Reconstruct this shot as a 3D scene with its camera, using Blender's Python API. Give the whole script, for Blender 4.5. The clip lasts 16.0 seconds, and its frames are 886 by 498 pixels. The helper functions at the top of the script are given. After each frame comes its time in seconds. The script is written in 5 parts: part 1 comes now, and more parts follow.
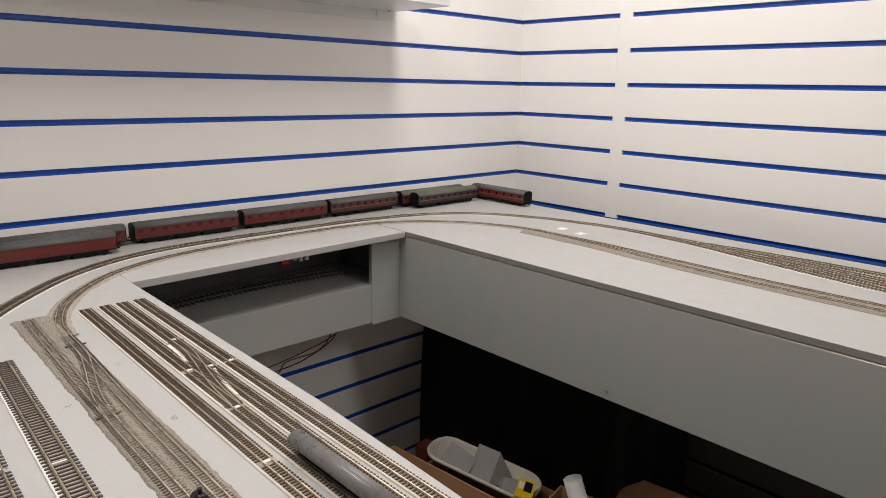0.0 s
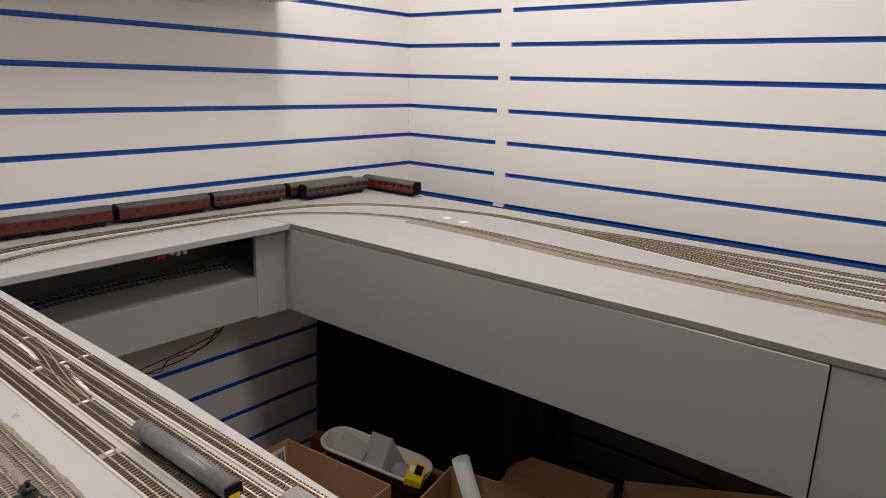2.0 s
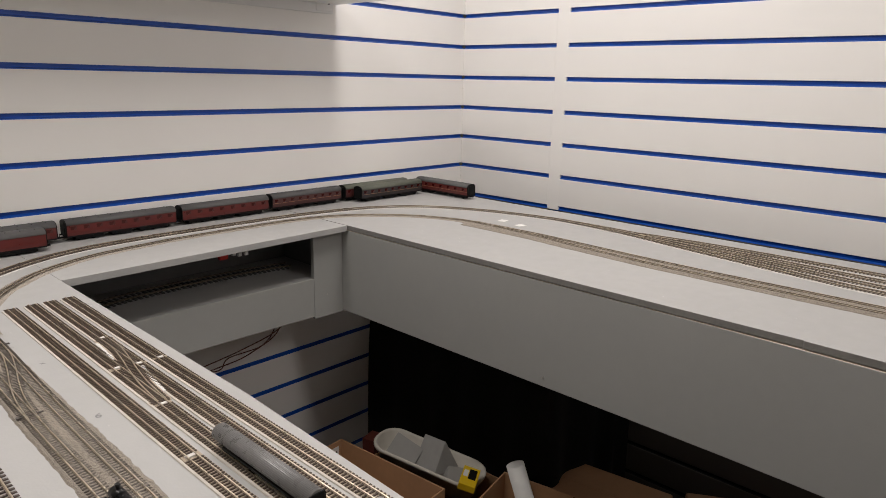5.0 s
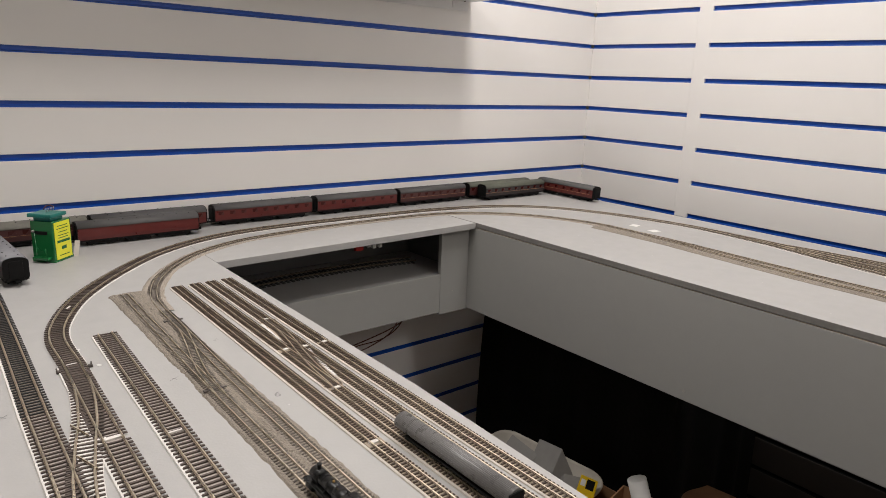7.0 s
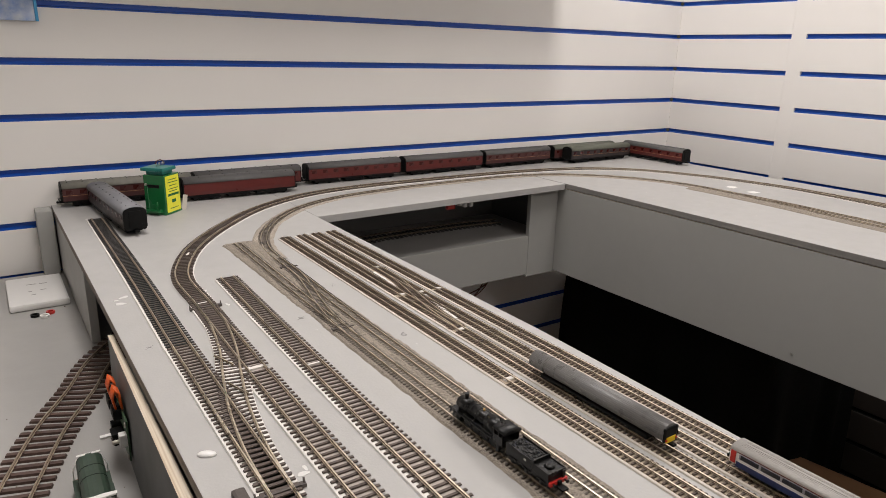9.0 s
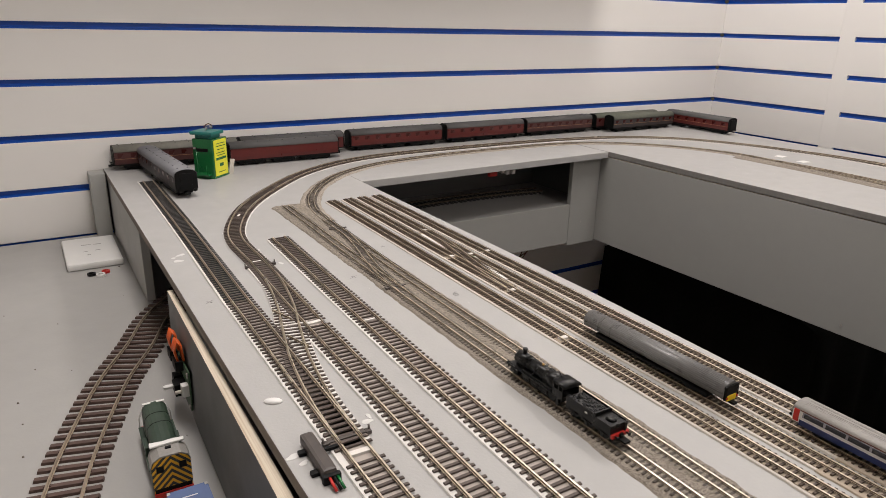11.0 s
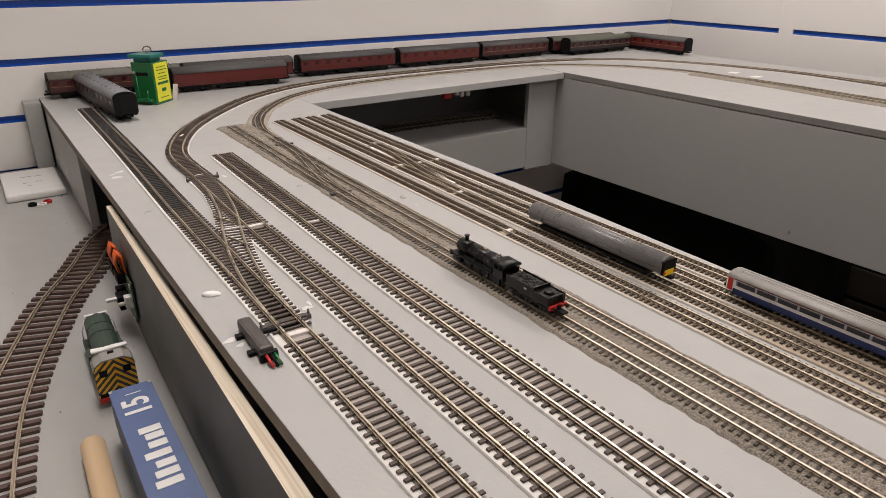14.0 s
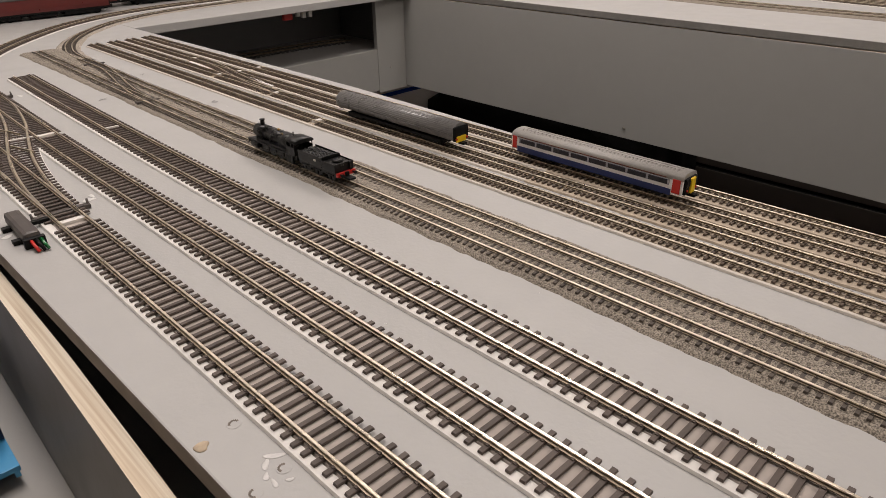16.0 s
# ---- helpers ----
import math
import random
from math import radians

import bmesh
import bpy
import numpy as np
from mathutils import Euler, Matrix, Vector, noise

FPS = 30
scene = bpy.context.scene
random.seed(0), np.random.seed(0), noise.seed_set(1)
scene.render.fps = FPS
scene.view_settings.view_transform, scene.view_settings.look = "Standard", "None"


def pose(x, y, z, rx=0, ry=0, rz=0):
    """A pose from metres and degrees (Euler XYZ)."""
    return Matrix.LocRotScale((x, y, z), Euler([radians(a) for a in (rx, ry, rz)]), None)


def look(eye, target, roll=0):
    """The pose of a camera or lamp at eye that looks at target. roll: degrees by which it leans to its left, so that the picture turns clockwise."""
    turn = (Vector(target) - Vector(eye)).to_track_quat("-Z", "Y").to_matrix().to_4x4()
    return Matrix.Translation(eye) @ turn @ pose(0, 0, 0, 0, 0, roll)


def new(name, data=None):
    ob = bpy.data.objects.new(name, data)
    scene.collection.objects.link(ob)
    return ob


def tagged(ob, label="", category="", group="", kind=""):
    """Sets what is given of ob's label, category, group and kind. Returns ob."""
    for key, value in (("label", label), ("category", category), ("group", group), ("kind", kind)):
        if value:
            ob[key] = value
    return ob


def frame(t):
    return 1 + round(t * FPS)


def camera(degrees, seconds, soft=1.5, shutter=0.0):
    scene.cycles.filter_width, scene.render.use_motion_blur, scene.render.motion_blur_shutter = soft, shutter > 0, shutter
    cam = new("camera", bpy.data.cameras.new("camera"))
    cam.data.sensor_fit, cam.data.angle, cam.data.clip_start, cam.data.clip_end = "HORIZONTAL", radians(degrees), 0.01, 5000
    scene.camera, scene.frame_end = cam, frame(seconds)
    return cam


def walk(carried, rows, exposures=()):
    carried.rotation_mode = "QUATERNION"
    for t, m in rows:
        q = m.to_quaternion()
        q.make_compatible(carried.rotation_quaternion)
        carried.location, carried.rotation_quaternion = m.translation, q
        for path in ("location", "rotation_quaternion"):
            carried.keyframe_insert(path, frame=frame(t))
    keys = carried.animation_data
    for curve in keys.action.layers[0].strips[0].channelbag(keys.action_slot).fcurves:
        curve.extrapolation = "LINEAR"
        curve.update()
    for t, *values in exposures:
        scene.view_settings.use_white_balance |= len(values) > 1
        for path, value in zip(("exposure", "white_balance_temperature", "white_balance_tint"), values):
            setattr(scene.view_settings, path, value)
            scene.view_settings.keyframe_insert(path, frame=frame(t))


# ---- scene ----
cam = camera(67.21, 16.0, soft=0.65)
PATH = [
    (0, (-1.8303, -1.5562, 1.3511), (-1.1633, -0.8496, 1.1146), 1.08),
    (0.5, (-1.8205, -1.5814, 1.3541), (-1.1273, -0.9003, 1.1185), 1.20),
    (1, (-1.8109, -1.5989, 1.3548), (-1.0918, -0.9448, 1.1202), 1.34),
    (1.5, (-1.8027, -1.6177, 1.3528), (-1.0637, -0.9878, 1.1139), 1.42),
    (2, (-1.8016, -1.6292, 1.3528), (-1.0490, -1.0178, 1.1083), 1.56),
    (2.5, (-1.8019, -1.6327, 1.3537), (-1.0443, -1.0284, 1.1069), 1.73),
    (3, (-1.8016, -1.6325, 1.3520), (-1.0439, -1.0286, 1.1045), 1.65),
    (5.5, (-1.8286, -1.5711, 1.3560), (-1.1349, -0.8939, 1.1108), 1.72),
    (6, (-1.8446, -1.5471, 1.3550), (-1.1714, -0.8493, 1.1102), 2.40),
    (6.5, (-1.8618, -1.5224, 1.3474), (-1.2179, -0.7969, 1.1044), 2.33),
    (7, (-1.8803, -1.5102, 1.3409), (-1.2622, -0.7637, 1.0945), 2.27),
    (7.5, (-1.8960, -1.4963, 1.3331), (-1.2981, -0.7351, 1.0816), 2.43),
    (8, (-1.9155, -1.4863, 1.3215), (-1.3382, -0.7118, 1.0630), 2.31),
    (8.5, (-1.9276, -1.4722, 1.3105), (-1.3699, -0.6877, 1.0393), 1.67),
    (9, (-1.9421, -1.4679, 1.3001), (-1.3970, -0.6788, 1.0167), 1.46),
    (9.5, (-1.9576, -1.4644, 1.2956), (-1.4298, -0.6688, 0.9981), 1.63),
    (10, (-1.9677, -1.4604, 1.2937), (-1.4554, -0.6579, 0.9880), 1.78),
    (12.5, (-1.9647, -1.4612, 1.2664), (-1.4619, -0.6699, 0.9183), 0.90),
    (13, (-1.9641, -1.4673, 1.2575), (-1.4540, -0.6856, 0.8989), 0.82),
    (13.5, (-1.9604, -1.4747, 1.2460), (-1.4440, -0.7054, 0.8699), 0.37),
    (14, (-1.9522, -1.4833, 1.2380), (-1.4262, -0.7299, 0.8434), 0.39),
    (14.5, (-1.9386, -1.4994, 1.2248), (-1.3931, -0.7712, 0.8098), -0.02),
    (15, (-1.9280, -1.5160, 1.2144), (-1.3606, -0.8173, 0.7786), -0.20),
    (15.5, (-1.9188, -1.5340, 1.2036), (-1.3264, -0.8665, 0.7526), -0.17),
    (16, (-1.9121, -1.5575, 1.1877), (-1.2913, -0.9259, 0.7232), -0.94),
]
walk(cam, [(t, look(eye, target, roll)) for t, eye, target, roll in PATH],
     [(0, 0.13, 6500, 10.5), (1, 0.02, 6500, 10.8), (2, -0.06, 6500, 11), (6, -0.03, 6500, 11), (8, 0.03, 6500, 11.2), (9.5, 0.05, 6560, 12), (12.5, 0.04, 6600, 12.4), (14, -0.02, 6700, 13.8), (16, -0.09, 6820, 14.8)])

# ---- light ----
world = bpy.data.worlds.new("room_air")
world.use_nodes = True
world.node_tree.nodes["Background"].inputs[0].default_value = (1.0, 0.96, 0.92, 1)
world.node_tree.nodes["Background"].inputs[1].default_value = 0.045
scene.world = world
scene.view_settings.exposure = 0.0

ZB = 1.0            # top of the baseboards above the floor
CX, CY = -0.027, -0.016   # the room's corner
GROOVE = ZB - 0.0343      # height of the groove at the board


def lamp(name, x, y, z, sx, sy, watts, tint=(1.0, 0.955, 0.915)):
    d = bpy.data.lights.new(name, "AREA")
    d.shape, d.size, d.size_y, d.energy, d.color = "RECTANGLE", sx, sy, watts, tint
    ob = new(name, d)
    ob.location = (x, y, z)
    return ob


LAMPS = [(-0.60, -0.72, 12.2), (-1.72, -0.70, 15.5), (-1.05, -2.90, 16.0)]
for lx, ly, watts in LAMPS:
    lamp("panel_lamp", lx, ly, ZB + 1.365, 0.28, 1.1, watts)

# ---- materials ----


def mat(name, base, rough=0.6, metal=0.0, grain=40.0, amount=0.12, stain=3.0, stain_amount=0.1, bump=0.0, bump_scale=200.0,
        jitter=0.0, coat=0.0, second=None, gloss=0.5):
    """A painted, plastic or bare surface: colour varied at two scales, with fine relief."""
    m = bpy.data.materials.new(name)
    m.use_nodes = True
    nt = m.node_tree
    b = nt.nodes["Principled BSDF"]
    b.inputs["Roughness"].default_value, b.inputs["Metallic"].default_value = rough, metal
    b.inputs["Coat Weight"].default_value = coat
    b.inputs["Specular IOR Level"].default_value = gloss
    co = nt.nodes.new("ShaderNodeTexCoord")

    def noise_at(scale, detail):
        n = nt.nodes.new("ShaderNodeTexNoise")
        n.inputs["Scale"].default_value, n.inputs["Detail"].default_value = scale, detail
        nt.links.new(co.outputs["Object"], n.inputs["Vector"])
        return n.outputs["Fac"]

    def maths(op, a, c):
        n = nt.nodes.new("ShaderNodeMath")
        n.operation = op
        for i, v in enumerate((a, c)):
            if isinstance(v, (int, float)):
                n.inputs[i].default_value = v
            else:
                nt.links.new(v, n.inputs[i])
        return n.outputs[0]
    fine = maths("MULTIPLY", maths("SUBTRACT", noise_at(grain, 4), 0.5), 2 * amount)
    wide = maths("MULTIPLY", maths("SUBTRACT", noise_at(stain, 3), 0.5), 2 * stain_amount)
    value = maths("ADD", maths("ADD", fine, wide), 1.0)
    if jitter:
        info = nt.nodes.new("ShaderNodeObjectInfo")
        value = maths("ADD", value, maths("MULTIPLY", maths("SUBTRACT", info.outputs["Random"], 0.5), jitter))
    colour = nt.nodes.new("ShaderNodeRGB")
    colour.outputs[0].default_value = (*base, 1)
    source = colour.outputs[0]
    if second:
        mix = nt.nodes.new("ShaderNodeMix")
        mix.data_type = "RGBA"
        mix.inputs["A"].default_value, mix.inputs["B"].default_value = (*base, 1), (*second, 1)
        ramp = nt.nodes.new("ShaderNodeMapRange")
        ramp.inputs["From Min"].default_value, ramp.inputs["From Max"].default_value = 0.42, 0.6
        nt.links.new(noise_at(grain * 0.7, 5), ramp.inputs["Value"])
        nt.links.new(ramp.outputs[0], mix.inputs["Factor"])
        source = mix.outputs["Result"]
    times = nt.nodes.new("ShaderNodeVectorMath")
    times.operation = "SCALE"
    nt.links.new(source, times.inputs[0])
    nt.links.new(value, times.inputs["Scale"])
    nt.links.new(times.outputs[0], b.inputs["Base Color"])
    rv = maths("ADD", maths("MULTIPLY", maths("SUBTRACT", noise_at(grain * 0.6, 3), 0.5), 0.25), rough)
    nt.links.new(rv, b.inputs["Roughness"])
    if bump:
        bn = nt.nodes.new("ShaderNodeBump")
        bn.inputs["Strength"].default_value, bn.inputs["Distance"].default_value = bump, 0.0006
        nt.links.new(noise_at(bump_scale, 4), bn.inputs["Height"])
        nt.links.new(bn.outputs[0], b.inputs["Normal"])
    return m


def stripes(name, one, two, pitch, chevron=True, rough=0.5):
    """Diagonal warning stripes, mirrored about the middle."""
    m = mat(name, one, rough)
    nt = m.node_tree
    b = nt.nodes["Principled BSDF"]
    co = nt.nodes.new("ShaderNodeTexCoord")
    sep = nt.nodes.new("ShaderNodeSeparateXYZ")
    nt.links.new(co.outputs["Object"], sep.inputs[0])
    ab = nt.nodes.new("ShaderNodeMath")
    ab.operation = "ABSOLUTE"
    nt.links.new(sep.outputs["X"], ab.inputs[0])
    ad = nt.nodes.new("ShaderNodeMath")
    ad.operation = "ADD"
    nt.links.new(ab.outputs[0], ad.inputs[0])
    nt.links.new(sep.outputs["Z"], ad.inputs[1])
    md = nt.nodes.new("ShaderNodeMath")
    md.operation = "PINGPONG"
    nt.links.new(ad.outputs[0], md.inputs[0])
    md.inputs[1].default_value = pitch
    gt = nt.nodes.new("ShaderNodeMath")
    gt.operation = "GREATER_THAN"
    nt.links.new(md.outputs[0], gt.inputs[0])
    gt.inputs[1].default_value = pitch / 2
    mix = nt.nodes.new("ShaderNodeMix")
    mix.data_type = "RGBA"
    mix.inputs["A"].default_value, mix.inputs["B"].default_value = (*one, 1), (*two, 1)
    nt.links.new(gt.outputs[0], mix.inputs["Factor"])
    nt.links.new(mix.outputs["Result"], b.inputs["Base Color"])
    return m


def grained(name, light, dark, axis_scale, rough=0.6):
    """Wood with grain drawn out along one axis."""
    m = mat(name, light, rough)
    nt = m.node_tree
    b = nt.nodes["Principled BSDF"]
    co = nt.nodes.new("ShaderNodeTexCoord")
    mp = nt.nodes.new("ShaderNodeMapping")
    mp.inputs["Scale"].default_value = axis_scale
    nt.links.new(co.outputs["Object"], mp.inputs[0])
    n = nt.nodes.new("ShaderNodeTexNoise")
    n.inputs["Scale"].default_value, n.inputs["Detail"].default_value = 1.0, 6
    nt.links.new(mp.outputs[0], n.inputs["Vector"])
    ramp = nt.nodes.new("ShaderNodeValToRGB")
    ramp.color_ramp.elements[0].position, ramp.color_ramp.elements[1].position = 0.35, 0.65
    ramp.color_ramp.elements[0].color, ramp.color_ramp.elements[1].color = (*dark, 1), (*light, 1)
    nt.links.new(n.outputs["Fac"], ramp.inputs[0])
    nt.links.new(ramp.outputs[0], b.inputs["Base Color"])
    return m


M = dict(
    slat=mat("white_laminate", (0.82, 0.795, 0.765), 0.42, grain=9, amount=0.015, stain=1.2, stain_amount=0.03, bump=0.05, bump_scale=60),
    back_wall=mat("pale_wall_paint", (0.66, 0.63, 0.59), 0.7, grain=12, amount=0.04, stain=1.5, stain_amount=0.08, bump=0.1, bump_scale=90),
    bare=mat("bare_sawn_edge", (0.66, 0.58, 0.47), 0.8, grain=120, amount=0.15, stain=20, stain_amount=0.15),
    # slat laminate again, with the shade under the far board in its colour
    slat_low=mat("shaded_laminate", (0.055, 0.044, 0.037), 0.6, grain=9, amount=0.05, stain=1.2, stain_amount=0.1),
    insert=mat("blue_plastic_insert", (0.003, 0.072, 0.40), 0.35, grain=30, amount=0.08),
    board=mat("grey_board_paint", (0.391, 0.383, 0.372), 0.5, grain=60, amount=0.03, stain=4, stain_amount=0.07, bump=0.25, bump_scale=350),
    fascia=mat("grey_fascia_paint", (0.355, 0.354, 0.336), 0.5, grain=50, amount=0.03, stain=3, stain_amount=0.06, bump=0.2, bump_scale=260),
    lowboard=mat("dull_grey_paint", (0.345, 0.337, 0.322), 0.55, grain=50, amount=0.03, stain=5, stain_amount=0.08, bump=0.25, bump_scale=300),
    edge_grey=mat("grey_painted_board_edge", (0.215, 0.205, 0.19), 0.65, grain=140, amount=0.2, stain=12, stain_amount=0.2, bump=0.4, bump_scale=300),
    edge=mat("dark_board_edge", (0.17, 0.14, 0.115), 0.7, grain=80, amount=0.3, stain=9, stain_amount=0.3),
    shelf=mat("white_shelf_metal", (0.72, 0.71, 0.70), 0.35, grain=20, amount=0.02),
    floor=mat("dark_carpet", (0.045, 0.038, 0.031), 0.95, grain=300, amount=0.4, bump=0.6, bump_scale=500),
    ceiling=mat("white_ceiling", (0.8, 0.79, 0.77), 0.8, grain=20, amount=0.03),
    # near-black for the sheet added in the dark corner
    cloth=mat("dark_corner_black", (0.004, 0.004, 0.004), 0.95, grain=200, amount=0.3),
    rail=mat("nickel_silver_rail", (0.74, 0.66, 0.53), 0.30, 1.0, grain=90, amount=0.2, stain=12, stain_amount=0.25),
    rail_brown=mat("dull_brown_rail_head", (0.42, 0.34, 0.26), 0.42, 0.8, grain=90, amount=0.25, stain=12, stain_amount=0.25),
    rail_foot=mat("tarnished_rail_foot", (0.36, 0.29, 0.21), 0.5, 0.4, grain=120, amount=0.3),
    rail_side=mat("tarnished_rail_web", (0.15, 0.115, 0.08), 0.55, 0.3, grain=120, amount=0.3),
    sleeper=mat("brown_plastic_sleeper", (0.092, 0.072, 0.062), 0.55, grain=260, amount=0.25, jitter=0.35, gloss=0.3),
    sleeper_black=mat("black_plastic_sleeper", (0.038, 0.036, 0.035), 0.5, grain=260, amount=0.25, jitter=0.3),
    sleeper_n=mat("grey_brown_sleeper", (0.080, 0.056, 0.040), 0.6, grain=300, amount=0.25, jitter=0.3),
    sleeper_b=mat("dusty_ballasted_sleeper", (0.070, 0.056, 0.045), 0.7, grain=400, amount=0.3, jitter=0.3),
    sleeper_o=mat("wide_brown_sleeper", (0.085, 0.052, 0.042), 0.55, grain=220, amount=0.3, jitter=0.3, gloss=0.35),
    cork=mat("white_foam_underlay", (0.68, 0.655, 0.62), 0.85, grain=120, amount=0.12, stain=12, stain_amount=0.14),
    cork_grey=mat("grey_underlay", (0.385, 0.338, 0.305), 0.85, grain=120, amount=0.15, stain=12, stain_amount=0.14),
    cork_dark=mat("dark_brown_underlay", (0.25, 0.208, 0.172), 0.85, grain=120, amount=0.2, stain=14, stain_amount=0.2),
    cork_n=mat("off_white_underlay", (0.52, 0.475, 0.42), 0.85, grain=120, amount=0.15, stain=12, stain_amount=0.2),
    cork_tan=mat("tan_underlay", (0.40, 0.33, 0.255), 0.85, grain=120, amount=0.15, stain=12, stain_amount=0.14),
    ballast=mat("granite_ballast", (0.33, 0.287, 0.235), 0.95, grain=1700, amount=0.5, stain=14, stain_amount=0.16, bump=0.7, bump_scale=1400, second=(0.115, 0.098, 0.08)),
    ballast_pale=mat("pale_granite_ballast", (0.42, 0.37, 0.31), 0.95, grain=1600, amount=0.45, stain=14, stain_amount=0.16, bump=0.7, bump_scale=1500, second=(0.175, 0.147, 0.12)),
    motor=mat("brown_black_plastic", (0.06, 0.048, 0.042), 0.5, grain=150, amount=0.3),
    glue=mat("dried_white_glue", (0.62, 0.61, 0.59), 0.4, grain=200, amount=0.1),
    joiner=mat("white_sleeper_gap", (0.68, 0.64, 0.60), 0.7, grain=200, amount=0.1),
    maroon=mat("maroon_paint", (0.105, 0.013, 0.011), 0.32, grain=90, amount=0.15, stain=20, stain_amount=0.15),
    maroon_dark=mat("dark_crimson_paint", (0.062, 0.015, 0.014), 0.45, grain=90, amount=0.15, stain=20, stain_amount=0.15),
    umber=mat("dark_umber_paint", (0.022, 0.014, 0.015), 0.5, grain=90, amount=0.15, stain=20, stain_amount=0.15),
    roof=mat("grey_coach_roof", (0.082, 0.079, 0.078), 0.6, grain=120, amount=0.15, stain=25, stain_amount=0.2),
    roof_light=mat("weathered_roof", (0.17, 0.165, 0.14), 0.65, grain=120, amount=0.2, stain=25, stain_amount=0.25),
    roof_green=mat("grey_green_roof", (0.10, 0.105, 0.08), 0.65, grain=120, amount=0.2, stain=25, stain_amount=0.2),
    roof_silver=mat("silver_grey_roof", (0.16, 0.16, 0.172), 0.5, grain=120, amount=0.15, stain=25, stain_amount=0.15),
    black=mat("black_plastic", (0.008, 0.008, 0.008), 0.5, grain=150, amount=0.3, gloss=0.12),
    loco=mat("satin_black_paint", (0.006, 0.0058, 0.0056), 0.30, grain=150, amount=0.3, stain=40, stain_amount=0.3, gloss=0.3),
    coal=mat("coal", (0.02, 0.02, 0.02), 0.5, grain=900, amount=0.6, bump=1.0, bump_scale=900),
    coach_glass=mat("dim_coach_window", (0.055, 0.011, 0.010), 0.28, grain=40, amount=0.2),
    glass=mat("dark_window", (0.008, 0.009, 0.012), 0.3, grain=40, amount=0.2, gloss=0.15),
    dull_red=mat("faded_red_card", (0.11, 0.022, 0.014), 0.6, grain=60, amount=0.15),
    red=mat("red_paint", (0.50, 0.022, 0.016), 0.4),
    white=mat("white_plastic", (0.74, 0.73, 0.71), 0.35, grain=60, amount=0.03),
    yellow=mat("yellow_paint", (0.75, 0.50, 0.01), 0.4),
    lemon=mat("lemon_label", (0.80, 0.78, 0.04), 0.4, grain=60, amount=0.05),
    green=mat("gloss_green_tin", (0.008, 0.13, 0.035), 0.25, grain=60, amount=0.1, coat=0.4),
    teal=mat("teal_plastic", (0.01, 0.16, 0.14), 0.35),
    orange=mat("orange_insulation", (0.75, 0.12, 0.02), 0.4),
    navy=mat("navy_blue_paint", (0.016, 0.030, 0.115), 0.35),
    grey_train=mat("grey_blanked_body", (0.150, 0.145, 0.140), 0.3, grain=160, amount=0.12, stain=30, stain_amount=0.2),
    silver=mat("silver_grey_plastic", (0.29, 0.275, 0.255), 0.5, grain=420, amount=0.15, stain=60, stain_amount=0.15, bump=0.4, bump_scale=900),
    blue_box=mat("blue_container_paint", (0.080, 0.125, 0.265), 0.45, grain=160, amount=0.06, stain=30, stain_amount=0.08),
    blue_dark=mat("deep_blue_paint", (0.012, 0.025, 0.085), 0.45),
    cyan=mat("light_blue_plastic", (0.06, 0.33, 0.62), 0.4),
    loco_green=mat("dull_green_paint", (0.032, 0.055, 0.037), 0.45, grain=160, amount=0.1, stain=40, stain_amount=0.15),
    wasp=stripes("wasp_stripes", (0.74, 0.40, 0.02), (0.03, 0.03, 0.03), 0.0033),
    # plywood side paint; also darkens the added slot boards and joint backing
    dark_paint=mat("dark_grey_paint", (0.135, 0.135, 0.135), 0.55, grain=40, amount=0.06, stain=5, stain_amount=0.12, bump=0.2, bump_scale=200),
    ply=grained("plywood_edge", (0.86, 0.77, 0.63), (0.60, 0.47, 0.33), (420, 5, 420)),
    dowel=grained("pale_wood", (0.74, 0.54, 0.34), (0.66, 0.46, 0.27), (90, 9, 90)),
    card=mat("brown_cardboard", (0.42, 0.235, 0.12), 0.85, grain=70, amount=0.08, stain=8, stain_amount=0.1),
    card_grey=mat("grey_card", (0.36, 0.35, 0.33), 0.75, grain=60, amount=0.08, stain=12, stain_amount=0.12),
    paper=mat("white_paper", (0.78, 0.77, 0.74), 0.8),
    cream=mat("cream_plastic", (0.58, 0.54, 0.47), 0.5),
    metal=mat("zinc_metal", (0.45, 0.43, 0.40), 0.4, 0.8),
    brass=mat("dull_brass", (0.55, 0.36, 0.14), 0.35, 0.9, grain=200, amount=0.2),
    white_train=mat("white_train_paint", (0.84, 0.83, 0.82), 0.35, grain=160, amount=0.05, stain=30, stain_amount=0.06),
    train_pillar=mat("slate_blue_paint", (0.30, 0.30, 0.34), 0.35, grain=160, amount=0.1),
    train_glass=mat("tinted_train_window", (0.022, 0.023, 0.032), 0.2, grain=160, amount=0.6, stain=120, stain_amount=0.7),
    filler=mat("thin_grey_filler", (0.56, 0.545, 0.53), 0.5, grain=500, amount=0.2),
    hole=mat("bare_wood_dust", (0.45, 0.36, 0.26), 0.9, grain=300, amount=0.3),
    pencil=mat("pencil_line", (0.24, 0.235, 0.23), 0.8),
    wire=mat("dark_wire", (0.09, 0.025, 0.016), 0.6),
    pcb=mat("green_circuit_board", (0.05, 0.10, 0.05), 0.5),
    light_blue=mat("leaflet_print", (0.05, 0.16, 0.50), 0.35, grain=25, amount=0.5, second=(0.5, 0.55, 0.62)),
)

# ---- mesh helpers ----


